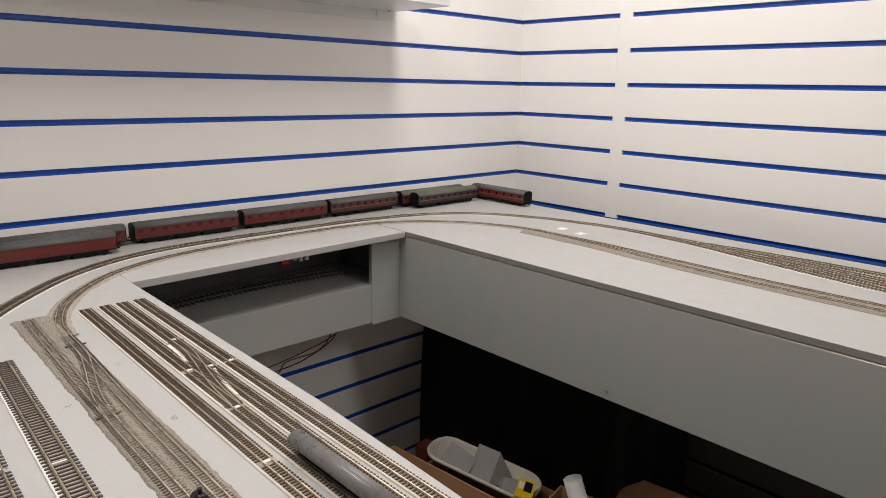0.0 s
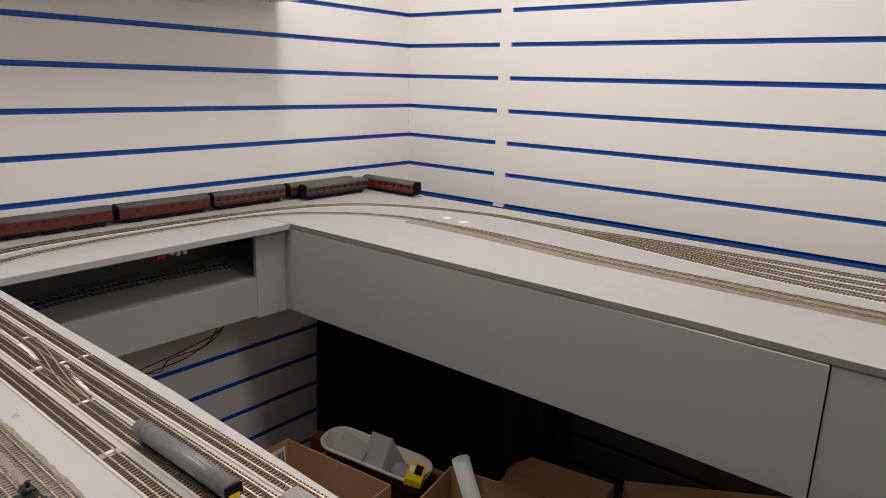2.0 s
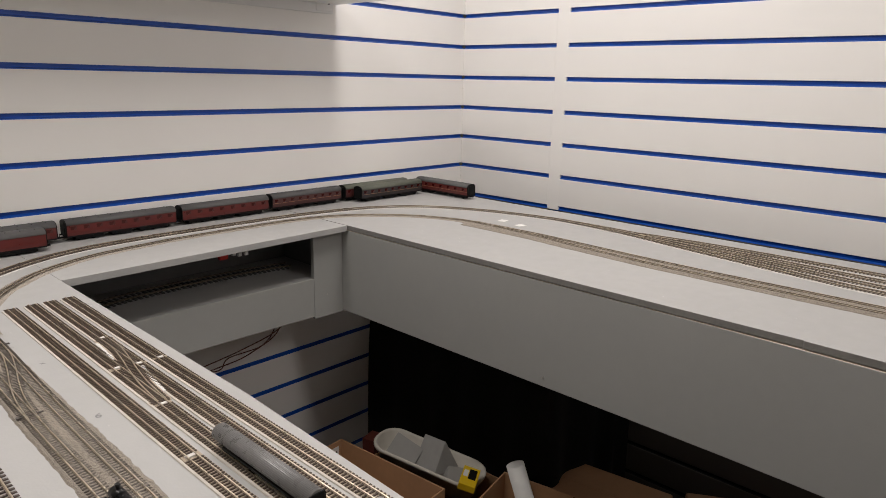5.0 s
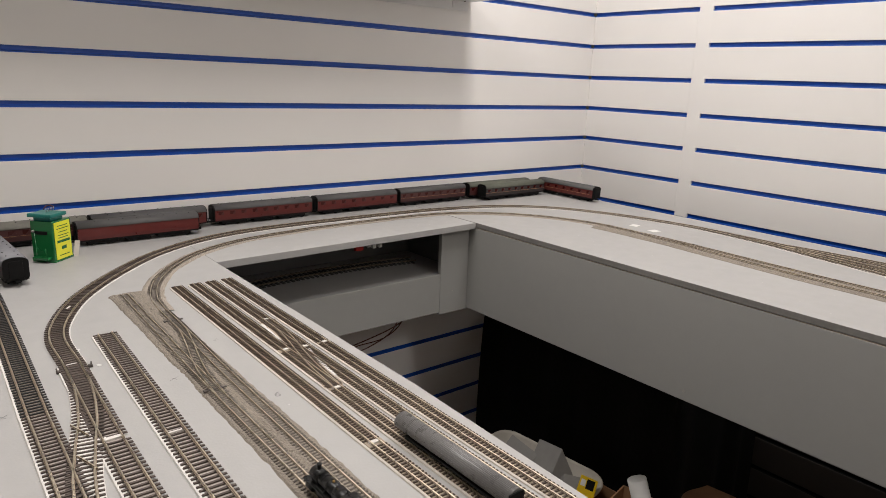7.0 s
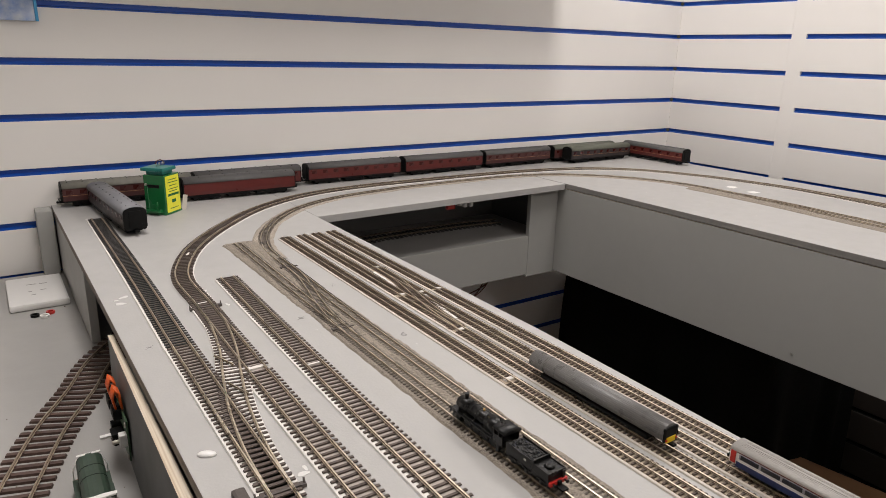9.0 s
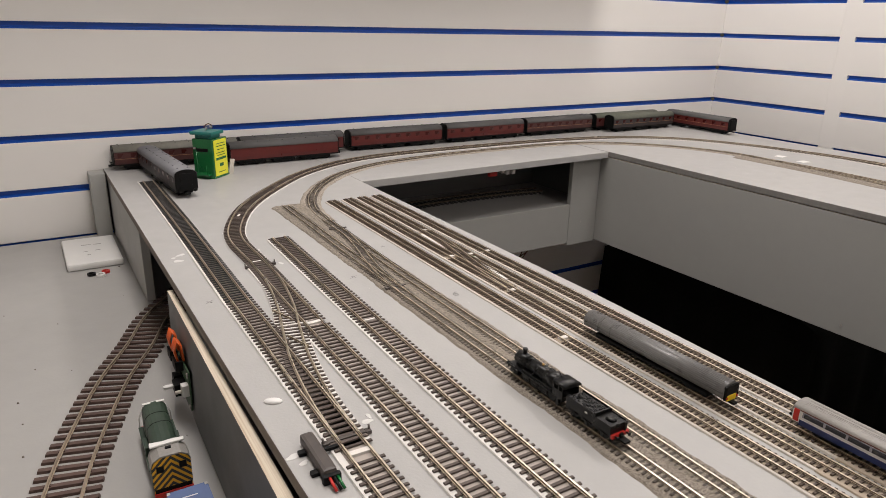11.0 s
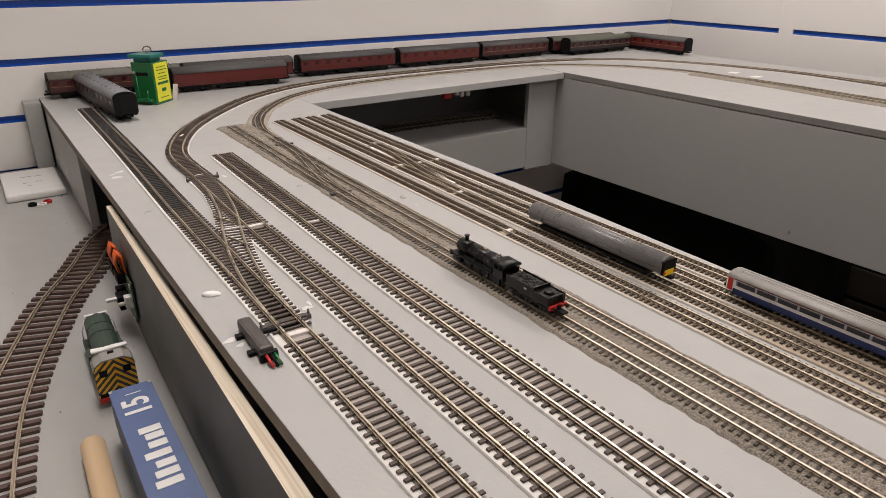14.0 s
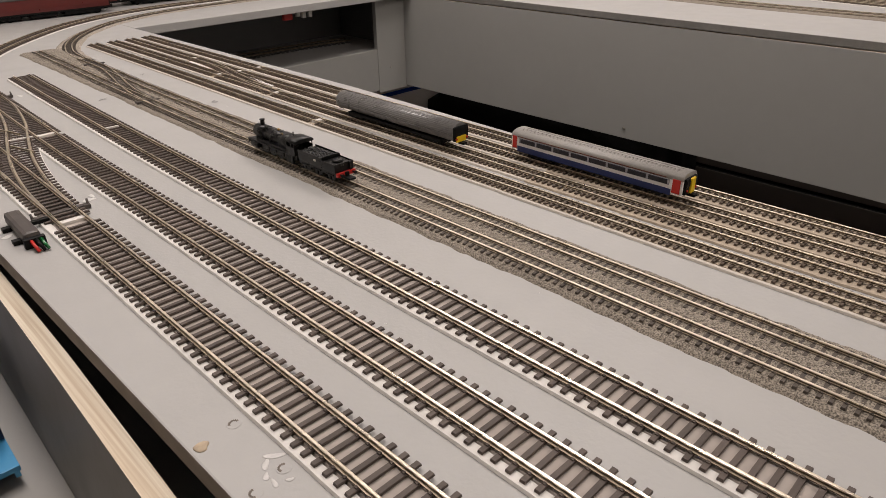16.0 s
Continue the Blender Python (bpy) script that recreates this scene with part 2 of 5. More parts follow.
def box(bm, x0, x1, y0, y1, z0, z1, bevel=0.0):
    vs = [bm.verts.new((x, y, z)) for z in (z0, z1) for x, y in ((x0, y0), (x1, y0), (x1, y1), (x0, y1))]
    fs = [bm.faces.new([vs[i] for i in q]) for q in ((3, 2, 1, 0), (4, 5, 6, 7), (0, 1, 5, 4), (1, 2, 6, 5), (2, 3, 7, 6), (3, 0, 4, 7))]
    if bevel:
        es = list({e for f in fs for e in f.edges})
        bmesh.ops.bevel(bm, geom=es, offset=bevel, segments=2, profile=0.6, affect="EDGES")
    return bm


def tube(bm, p0, p1, r0, r1=None, seg=14, caps=True):
    """A round bar from p0 to p1."""
    r1 = r0 if r1 is None else r1
    p0, p1 = Vector(p0), Vector(p1)
    q = (p1 - p0).to_track_quat("Z", "Y")
    a = [bm.verts.new(p0 + q @ Vector((r0 * math.cos(k * math.tau / seg), r0 * math.sin(k * math.tau / seg), 0))) for k in range(seg)]
    b = [bm.verts.new(p1 + q @ Vector((r1 * math.cos(k * math.tau / seg), r1 * math.sin(k * math.tau / seg), 0))) for k in range(seg)]
    for k in range(seg):
        f = bm.faces.new((a[k], a[(k + 1) % seg], b[(k + 1) % seg], b[k]))
        f.smooth = True
    if caps:
        bm.faces.new(a[::-1])
        bm.faces.new(b)
    return bm


def prism(bm, outline, y0, y1, smooth=False):
    """An outline in x, z drawn out along y."""
    a = [bm.verts.new((x, y0, z)) for x, z in outline]
    b = [bm.verts.new((x, y1, z)) for x, z in outline]
    n = len(outline)
    for k in range(n):
        f = bm.faces.new((a[k], b[k], b[(k + 1) % n], a[(k + 1) % n]))
        f.smooth = smooth
    bm.faces.new(a)
    bm.faces.new(b[::-1])
    bmesh.ops.recalc_face_normals(bm, faces=bm.faces)
    return bm


def sheet(name, bm, material):
    me = bpy.data.meshes.new(name)
    bm.to_mesh(me)
    bm.free()
    if isinstance(material, (list, tuple)):
        for m in material:
            me.materials.append(m)
    else:
        me.materials.append(material)
    return me


def part(name, bm, material, parent, label="", at=None):
    """Links a bmesh, or shared mesh data, as one object under a thing or part."""
    me = bm if isinstance(bm, bpy.types.Mesh) else sheet(name, bm, material)
    ob = new(name, me)
    ob.parent = parent
    if at is not None:
        ob.matrix_basis = at
    if label:
        tagged(ob, label=label)
    return ob


def thing(name, m, label, category, group="", kind=""):
    ob = new(name)
    ob.empty_display_size = 0.02
    ob.matrix_basis = m
    return tagged(ob, label, category, group, kind)


def solid(name, bm, material, label, category, m=None, group="", kind=""):
    ob = new(name, sheet(name, bm, material))
    if m is not None:
        ob.matrix_basis = m
    return tagged(ob, label, category, group, kind)


def B():
    return bmesh.new()


def wire_along(bm, pts, r, seg=6):
    """A bent wire through the points, in one piece."""
    pts = [Vector(p) for p in pts]
    rings = []
    side = None
    for k, p in enumerate(pts):
        way = (pts[min(k + 1, len(pts) - 1)] - pts[max(k - 1, 0)]).normalized()
        if side is None:
            side = way.orthogonal().normalized()
        side = (side - way * side.dot(way)).normalized()
        up = way.cross(side)
        rings.append([bm.verts.new(p + r * (math.cos(j * math.tau / seg) * side + math.sin(j * math.tau / seg) * up)) for j in range(seg)])
    for a, b in zip(rings, rings[1:]):
        for j in range(seg):
            bm.faces.new((a[j], a[(j + 1) % seg], b[(j + 1) % seg], b[j])).smooth = True
    bm.faces.new(rings[0][::-1])
    bm.faces.new(rings[-1])
    return bm


def spline(pts, step):
    """Points at even steps on a smooth curve through pts (x, y)."""
    p = [np.array(q, float) for q in pts]
    p = [2 * p[0] - p[1]] + p + [2 * p[-1] - p[-2]]
    out = []
    for i in range(1, len(p) - 2):
        for t in np.linspace(0, 1, 60, endpoint=False):
            a, b, c, d = p[i - 1:i + 3]
            out.append(0.5 * (2 * b + (c - a) * t + (2 * a - 5 * b + 4 * c - d) * t ** 2 + (3 * b - a - 3 * c + d) * t ** 3))
    out.append(p[-2])
    out = np.array(out)
    s = np.r_[0, np.cumsum(np.linalg.norm(np.diff(out, axis=0), axis=1))]
    n = max(2, int(round(s[-1] / step)) + 1)
    u = np.linspace(0, s[-1], n)
    q = np.c_[np.interp(u, s, out[:, 0]), np.interp(u, s, out[:, 1])]
    d = np.gradient(q, axis=0)
    d /= np.linalg.norm(d, axis=1)[:, None]
    return q, d


def lettering(text, size, depth, material, parent, at, label="", bold=0.0):
    cu = bpy.data.curves.new("lettering", "FONT")
    cu.body, cu.size, cu.extrude, cu.align_x, cu.align_y, cu.offset = text, size, depth, "CENTER", "CENTER", bold
    tmp = new("lettering", cu)
    bpy.context.view_layer.update()
    me = bpy.data.meshes.new_from_object(tmp)
    bpy.data.objects.remove(tmp)
    me.materials.clear()
    me.materials.append(material)
    ob = new("lettering", me)
    ob.parent = parent
    ob.matrix_basis = at
    if label:
        tagged(ob, label=label)
    return ob


# ---- room ----
RUN_A, RUN_B, TOP = -3.3, -3.6, ZB + 1.4
bm = box(B(), RUN_A, CX + 0.2, RUN_B, CY + 0.2, -0.1, 0.0)
solid("floor", bm, M["floor"], "dark worn carpet floor under the baseboards", "floor", kind="structure")
bm = box(B(), RUN_A, CX + 0.2, RUN_B, CY + 0.2, TOP, TOP + 0.1)
solid("ceiling", bm, M["ceiling"], "plain white ceiling over the railway room", "ceiling", kind="structure")
bm = box(B(), RUN_A - 0.12, RUN_A, RUN_B, CY + 0.2, 0, TOP)
solid("wall_west", bm, M["back_wall"], "plain pale painted wall closing the room", "wall", kind="structure")
bm = box(B(), RUN_A, CX + 0.2, RUN_B - 0.12, RUN_B, 0, TOP)
solid("wall_south", bm, M["back_wall"], "plain pale painted wall closing the room", "wall", kind="structure")


def slat_wall(name, runs, length_axis, label, shade_low=False):
    """A slatted display wall: boards 0.1 m apart with blue plastic inserts between them. runs: stretches along the wall."""
    half = 0.0062
    bm = B()
    lo, hi = min(r[0] for r in runs), max(r[1] for r in runs)
    box(bm, lo, hi, 0.018, 0.12, 0, TOP)
    wall = solid(name, bm, M["insert"], label, "wall", kind="structure",
                 m=pose(0, CY, 0) if length_axis == "x" else pose(CX, 0, 0, 0, 0, -90))
    for lo, hi in runs:
        slat = B()
        z0, z1 = -0.05 + half, 0.05 - half
        prof = [(0.0, z0 + 0.0008), (0.0008, z0), (0.018, z0), (0.018, z1), (0.0008, z1), (0.0, z1 - 0.0008)]
        vs = [[slat.verts.new((x, y, z)) for y, z in prof] for x in (lo + 0.0001, hi - 0.0001)]
        for k in range(6):
            slat.faces.new((vs[0][k], vs[1][k], vs[1][(k + 1) % 6], vs[0][(k + 1) % 6]))
        slat.faces.new(vs[0][::-1])
        slat.faces.new(vs[1])
        bmesh.ops.recalc_face_normals(slat, faces=slat.faces)
        slat_mesh = sheet("slat", slat, M["slat"])
        # low copies of slat and insert carry the under-board shade as dark colour
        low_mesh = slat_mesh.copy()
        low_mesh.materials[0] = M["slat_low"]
        ins = B()
        prof = [(0.0006, -half), (0.0006, -half + 0.0016), (0.007, -half + 0.0036), (0.007, half - 0.0012), (0.003, half - 0.0012), (0.003, half), (0.0178, half), (0.0178, -half)]
        vs = [[ins.verts.new((x, y, z)) for y, z in prof] for x in (lo + 0.0005, hi - 0.0005)]
        for k in range(8):
            ins.faces.new((vs[0][k], vs[1][k], vs[1][(k + 1) % 8], vs[0][(k + 1) % 8]))
        ins.faces.new(vs[0][::-1])
        ins.faces.new(vs[1])
        bmesh.ops.recalc_face_normals(ins, faces=ins.faces)
        ins_mesh = sheet("groove_insert", ins, M["insert"])
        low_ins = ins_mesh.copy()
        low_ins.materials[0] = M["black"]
        for k in range(-9, 14):
            z = GROOVE + 0.1 * k
            low = shade_low and z < ZB - 0.1
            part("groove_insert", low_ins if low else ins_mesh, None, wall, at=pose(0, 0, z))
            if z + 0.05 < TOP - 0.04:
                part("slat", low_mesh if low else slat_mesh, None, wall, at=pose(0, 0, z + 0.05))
    return wall


slat_wall("wall_north", [(RUN_A, CX)], "x", "white slatted display wall with blue groove inserts")
# along the east wall x runs towards the viewer's side; the plain joint strip breaks the grooves
YL, YR = 0.392, 0.434
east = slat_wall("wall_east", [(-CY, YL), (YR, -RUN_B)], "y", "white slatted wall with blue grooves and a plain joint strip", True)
bm = box(B(), YL, YR, 0.0004, 0.018, ZB - 0.04, TOP)
part("joint_strip", bm, M["slat"], east, "plain white upright joint strip")

# ---- baseboards ----
XL, XI, XR = -1.855, -1.450, -0.806     # left edge, inner left edge, inner right edge
YI = -0.340                             # inner back edge
YE = -3.40                              # the boards' ends behind the viewer, run on unseen to keep light out below
TH = 0.0145
TE = 0.0122                             # thickness of the far board's edge
def slab(outline, z0, z1):
    bm = B()
    lo = [bm.verts.new((x, y, z0)) for x, y in outline]
    up = [bm.verts.new((x, y, z1)) for x, y in outline]
    n = len(outline)
    for k in range(n):
        bm.faces.new((lo[k], lo[(k + 1) % n], up[(k + 1) % n], up[k]))
    bm.faces.new(up)
    bm.faces.new(lo[::-1])
    bmesh.ops.recalc_face_normals(bm, faces=bm.faces)
    bmesh.ops.bevel(bm, geom=bm.edges[:], offset=0.001, segments=2, profile=0.6, affect="EDGES")
    return bm


bm = slab([(XL, CY - 0.001), (XI, CY - 0.001), (XI, YI), (XI, -0.95), (XI - 0.016, -1.40), (XI - 0.0876, YE), (XL + 0.013, YE), (XL + 0.007, -1.38), (XL + 0.003, -1.10)], ZB - 0.012, ZB)
for f in bm.faces:
    f.material_index = 1 if f.normal.x < -0.7 else 0
left_board = solid("baseboard_left", bm, [M["board"], M["edge"]], "grey painted baseboard carrying the sidings", "baseboard", kind="structure")
bm = slab([(XI + 0.0004, CY - 0.001), (XI + 0.0004, YI), (-0.7904, -0.317), (-0.7904, CY - 0.001)], ZB - TH, ZB)
solid("baseboard_back", bm, M["board"], "grey painted baseboard along the slatted wall", "baseboard", kind="structure")
bm = slab([(-0.790, CY - 0.001), (-0.198, CY - 0.001), (-0.215, -0.245), (-0.224, -0.27), (-0.224, YE), (-0.8253, YE), (-0.7985, -1.5), (-0.7935, -1.363), (-0.7915, -1.362), (-0.7905, -0.99), (-0.7875, -0.317)], ZB - TE, ZB)
for f in bm.faces:
    f.material_index = 1 if f.normal.x < -0.6 else 0
solid("baseboard_right", bm, [M["board"], M["edge_grey"]], "pale grey painted baseboard along the slatted wall", "baseboard", kind="structure")
# faces round the opening
bm = slab([(-0.7868, -0.2905), (-0.7885, -0.80), (-0.7898, -1.10), (-0.7925, -1.28), (-0.8005, -1.507), (-0.7885, -1.507), (-0.7805, -1.28), (-0.7778, -1.10), (-0.7765, -0.80), (-0.7748, -0.2905)], ZB - 0.2275, ZB - TE - 0.0018)
for f in bm.faces:
    f.material_index = 1 if f.normal.z > 0.6 else 0
solid("fascia_right", bm, [M["fascia"], M["bare"]], "grey painted fascia board under the baseboard edge", "fascia", kind="structure")
bm = slab([(-0.7955, -1.5092), (-0.8225, YE), (-0.8105, YE), (-0.7835, -1.5092)], ZB - 0.2300, ZB - TE - 0.0014)
solid("fascia_right_end", bm, M["fascia"], "grey painted fascia board, set back at the joint", "fascia", kind="structure")
# added backing, dark so the wall behind doesn't show through the joint
bm = box(B(), -0.7830, -0.7700, -1.5400, -1.4750, ZB - 0.2260, ZB - TE - 0.0010)
solid("fascia_batten", bm, M["dark_paint"], "dark backing added behind the open fascia joint", "batten", kind="structure")
bm = box(B(), -0.874, -0.7705, -0.290, -0.278, ZB - 0.232, ZB - TH - 0.0005, 0.001)
solid("fascia_corner", bm, M["fascia"], "grey painted corner panel with two small screws", "fascia", kind="structure")
bm = box(B(), -1.5115, -0.8745, -0.2895, -0.278, ZB - 0.226, ZB - 0.1275, 0.001)
for f in bm.faces:
    f.material_index = 1 if 0.3 < f.normal.z < 0.95 else 0
solid("fascia_back", bm, [M["fascia"], M["bare"]], "grey painted fascia under the open slot", "fascia", kind="structure")
bm = box(B(), -1.511, -0.78, -0.2775, -0.03, ZB - 0.142, ZB - 0.130)
solid("lower_deck", bm, M["board"], "grey lower deck inside the slot", "deck", kind="structure")
bm = box(B(), XI - 0.075, XI - 0.063, YE, YI + 0.012, ZB - 0.10, ZB - TH - 0.0005)
solid("fascia_left_inner", bm, M["fascia"], "grey painted inner fascia of the left baseboard", "fascia", kind="structure")
bm = box(B(), XL + 0.002, XL + 0.014, -0.437, CY - 0.002, ZB - 0.1245, ZB - TH - 0.0005, 0.001)
solid("fascia_left_end", bm, M["fascia"], "grey painted end panel beside the tunnel opening", "fascia", kind="structure")
# end and back boards added, coloured dark so the slot recess stays dim
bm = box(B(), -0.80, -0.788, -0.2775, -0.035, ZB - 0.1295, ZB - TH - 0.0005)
solid("slot_end", bm, M["dark_paint"], "dark end board added to keep the slot dim", "board", kind="structure")
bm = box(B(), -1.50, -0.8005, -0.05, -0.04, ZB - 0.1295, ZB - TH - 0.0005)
solid("slot_back", bm, M["dark_paint"], "dark back board added to keep the slot dim", "board", kind="structure")
# lower board on the left
ZL = ZB - 0.125
bm = box(B(), RUN_A + 0.001, -1.53, YE, CY - 0.022, ZL - 0.018, ZL, 0.001)
bm.faces.ensure_lookup_table()
solid("lower_board", bm, M["lowboard"], "dull grey lower baseboard with dust and glue specks", "baseboard", kind="structure")
bm = box(B(), -1.522, -1.512, YE, -0.2735, ZB - 0.228, ZB - 0.10)
solid("fascia_left_lower", bm, M["fascia"], "grey painted lower fascia of the left baseboard", "fascia", kind="structure")
# plywood side of the left board, leaning slightly away from it
bm = B()
pl = [(-1.8580, -0.680), (-1.8520, -0.680), (-1.8525, -1.05), (-1.8535, -1.22), (-1.8565, -1.34), (-1.9225, YE), (-1.9340, YE), (-1.8665, -1.34), (-1.8640, -1.22), (-1.8618, -1.05)]
lo = [bm.verts.new((x - 0.002 - min(0.005, 0.02 * max(0.0, -0.85 - y)), y, ZL + 0.001)) for x, y in pl]
up = [bm.verts.new((x, y, ZB - 0.018)) for x, y in pl]
n = len(pl)
for k in range(n):
    bm.faces.new((lo[k], lo[(k + 1) % n], up[(k + 1) % n], up[k]))
bm.faces.new(up)
bm.faces.new(lo[::-1])
bmesh.ops.recalc_face_normals(bm, faces=bm.faces)
for f in bm.faces:
    f.material_index = 1 if f.normal.z > 0.5 else 0
solid("plywood_side", bm, [M["dark_paint"], M["ply"]], "plywood side panel, dark grey paint with a bare sawn top edge", "panel", kind="structure")
bm = box(B(), -1.884, -1.8565, -0.062, CY - 0.003, ZL + 0.0005, ZB - 0.001, 0.002)
solid("corner_post", bm, M["fascia"], "grey painted square post against the slatted wall", "post", kind="structure")
# added black sheet, in folds, that fills the dark corner under the far board
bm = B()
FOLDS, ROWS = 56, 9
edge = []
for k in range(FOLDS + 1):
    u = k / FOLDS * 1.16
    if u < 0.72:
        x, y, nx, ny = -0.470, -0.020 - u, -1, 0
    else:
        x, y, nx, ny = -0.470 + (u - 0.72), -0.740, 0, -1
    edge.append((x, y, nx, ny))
sheet_rows = []
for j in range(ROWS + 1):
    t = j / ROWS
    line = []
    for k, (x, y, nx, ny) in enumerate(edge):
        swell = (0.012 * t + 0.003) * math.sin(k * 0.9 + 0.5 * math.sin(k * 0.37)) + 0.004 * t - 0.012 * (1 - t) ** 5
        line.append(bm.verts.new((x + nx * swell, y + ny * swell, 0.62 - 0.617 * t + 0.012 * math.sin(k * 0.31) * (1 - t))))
    sheet_rows.append(line)
for ra, rb in zip(sheet_rows, sheet_rows[1:]):
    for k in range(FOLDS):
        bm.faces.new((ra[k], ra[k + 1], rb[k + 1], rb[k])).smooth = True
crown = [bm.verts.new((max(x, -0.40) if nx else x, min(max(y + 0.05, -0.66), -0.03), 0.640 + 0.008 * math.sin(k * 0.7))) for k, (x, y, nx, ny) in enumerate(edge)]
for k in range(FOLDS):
    bm.faces.new((crown[k], crown[k + 1], sheet_rows[0][k + 1], sheet_rows[0][k])).smooth = True
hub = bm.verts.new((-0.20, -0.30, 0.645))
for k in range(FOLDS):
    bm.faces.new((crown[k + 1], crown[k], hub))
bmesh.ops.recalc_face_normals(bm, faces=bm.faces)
solid("cloth_cover", bm, M["cloth"], "black folded sheet added to fill the dark corner under the far board", "cloth cover")

# white wall shelf above
shelf = thing("wall_shelf", pose(-0.580, CY, ZB + 0.553), "white metal shelf fixed to the slatted wall", "shelf")
part("shelf_plate", box(B(), -1.55, 0.0, -0.222, -0.002, 0.0, 0.004, 0.0008), M["shelf"], shelf)
part("front_lip", box(B(), -1.55, 0.0, -0.2255, -0.2225, 0.0, 0.030, 0.001), M["shelf"], shelf)
part("end_lip", box(B(), 0.0003, 0.0030, -0.222, -0.002, 0.0, 0.016, 0.0008), M["shelf"], shelf)
part("back_rail", box(B(), -1.53, -0.012, -0.006, -0.001, -0.026, -0.0004, 0.001), M["shelf"], shelf)
part("hook_plate", box(B(), -0.070, -0.012, -0.0085, -0.0063, -0.020, -0.0004, 0.0008), M["shelf"], shelf)
part("fixing_screw", tube(B(), (-0.030, -0.012, -0.0002), (-0.030, -0.012, -0.0022), 0.0026, seg=12), M["black"], shelf)

# ---- track ----


def rail_mesh(q, d, offset, z, tall, head, foot, top="rail"):
    """A rail swept along a line: foot, web and head."""
    prof = [(-foot / 2, 0), (-foot / 2, tall * 0.18), (-head * 0.22, tall * 0.3), (-head * 0.22, tall * 0.62), (-head / 2, tall * 0.7), (-head / 2, tall * 0.96),
            (-head * 0.35, tall), (head * 0.35, tall), (head / 2, tall * 0.96), (head / 2, tall * 0.7), (head * 0.22, tall * 0.62), (head * 0.22, tall * 0.3), (foot / 2, tall * 0.18), (foot / 2, 0)]
    n = len(prof)
    verts, faces, mats = [], [], []
    for (x, y), (dx, dy) in zip(q, d):
        for u, v in prof:
            verts.append((x + (offset + u) * -dy, y + (offset + u) * dx, z + v))
    for i in range(len(q) - 1):
        for k in range(n):
            a, b = i * n + k, i * n + (k + 1) % n
            faces.append((a, b, b + n, a + n))
            mats.append(0 if 4 <= k <= 8 else 2 if k in (1, 11) else 1)
    faces += [tuple(range(n))[::-1], tuple((len(q) - 1) * n + k for k in range(n))]
    mats += [1, 1]
    me = bpy.data.meshes.new("rail")
    me.from_pydata(verts, [], faces)
    me.materials.append(M[top])
    me.materials.append(M["rail_side"])
    me.materials.append(M["rail_foot"])
    me.polygons.foreach_set("material_index", mats)
    bm = bmesh.new()
    bm.from_mesh(me)
    bmesh.ops.recalc_face_normals(bm, faces=bm.faces)
    bm.to_mesh(me)
    bm.free()
    return me


SIZES = dict(  # gauge, sleeper length, width, height, spacing, rail height, head, foot
    oo=(0.0165, 0.0288, 0.0026, 0.0012, 0.0069, 0.0024, 0.0013, 0.0025),
    n=(0.0090, 0.0186, 0.0019, 0.0011, 0.0048, 0.0019, 0.0013, 0.0018),
    o=(0.0320, 0.0620, 0.0061, 0.0028, 0.0132, 0.0034, 0.0018, 0.0034),
)
SLEEPERS = {}


def sleeper_mesh(size, colour, stretch=1.0):
    key = (size, colour, round(stretch, 2))
    if key not in SLEEPERS:
        g, sl, sw, sh, sp, rt, rh, rf = SIZES[size]
        bm = B()
        sl = sl * stretch
        e = 0.12
        lo = [bm.verts.new((x, y, 0)) for x, y in ((-sl / 2, -sw / 2), (sl / 2, -sw / 2), (sl / 2, sw / 2), (-sl / 2, sw / 2))]
        hi = [bm.verts.new((x, y, sh)) for x, y in ((-sl / 2 + sw * e, -sw / 2 * (1 - e)), (sl / 2 - sw * e, -sw / 2 * (1 - e)), (sl / 2 - sw * e, sw / 2 * (1 - e)), (-sl / 2 + sw * e, sw / 2 * (1 - e)))]
        for k in range(4):
            bm.faces.new((lo[k], lo[(k + 1) % 4], hi[(k + 1) % 4], hi[k]))
        bm.faces.new(hi)
        if stretch == 1.0:
            for s in (-1, 1):
                for t in (-1, 1):
                    x = s * g / 2 + t * rf * 0.68
                    box(bm, x - rf * 0.24, x + rf * 0.24, -sw * 0.26, sw * 0.26, sh - 0.0001, sh + rt * 0.24)
        SLEEPERS[key] = sheet("sleeper", bm, M[colour])
    return SLEEPERS[key]


def rowed(verts, faces, q, d, w0, w1, z0, z1, wobble=0.0, seed=0):
    """Adds a low strip along a line between two offsets."""
    rnd = random.Random(seed)
    base = len(verts)
    for i, ((x, y), (dx, dy)) in enumerate(zip(q, d)):
        a, b = w0 + wobble * (rnd.random() - 0.5), w1 + wobble * (rnd.random() - 0.5)
        for u, v in ((a - 0.0006, z0), (a, z1), (b, z1), (b + 0.0006, z0)):
            verts.append((x + u * -dy, y + u * dx, v))
    for i in range(len(q) - 1):
        for k in range(3):
            a = base + i * 4 + k
            faces.append((a, a + 1, a + 5, a + 4))
    faces.append((base, base + 1, base + 2, base + 3))
    e = base + (len(q) - 1) * 4
    faces.append((e + 3, e + 2, e + 1, e))


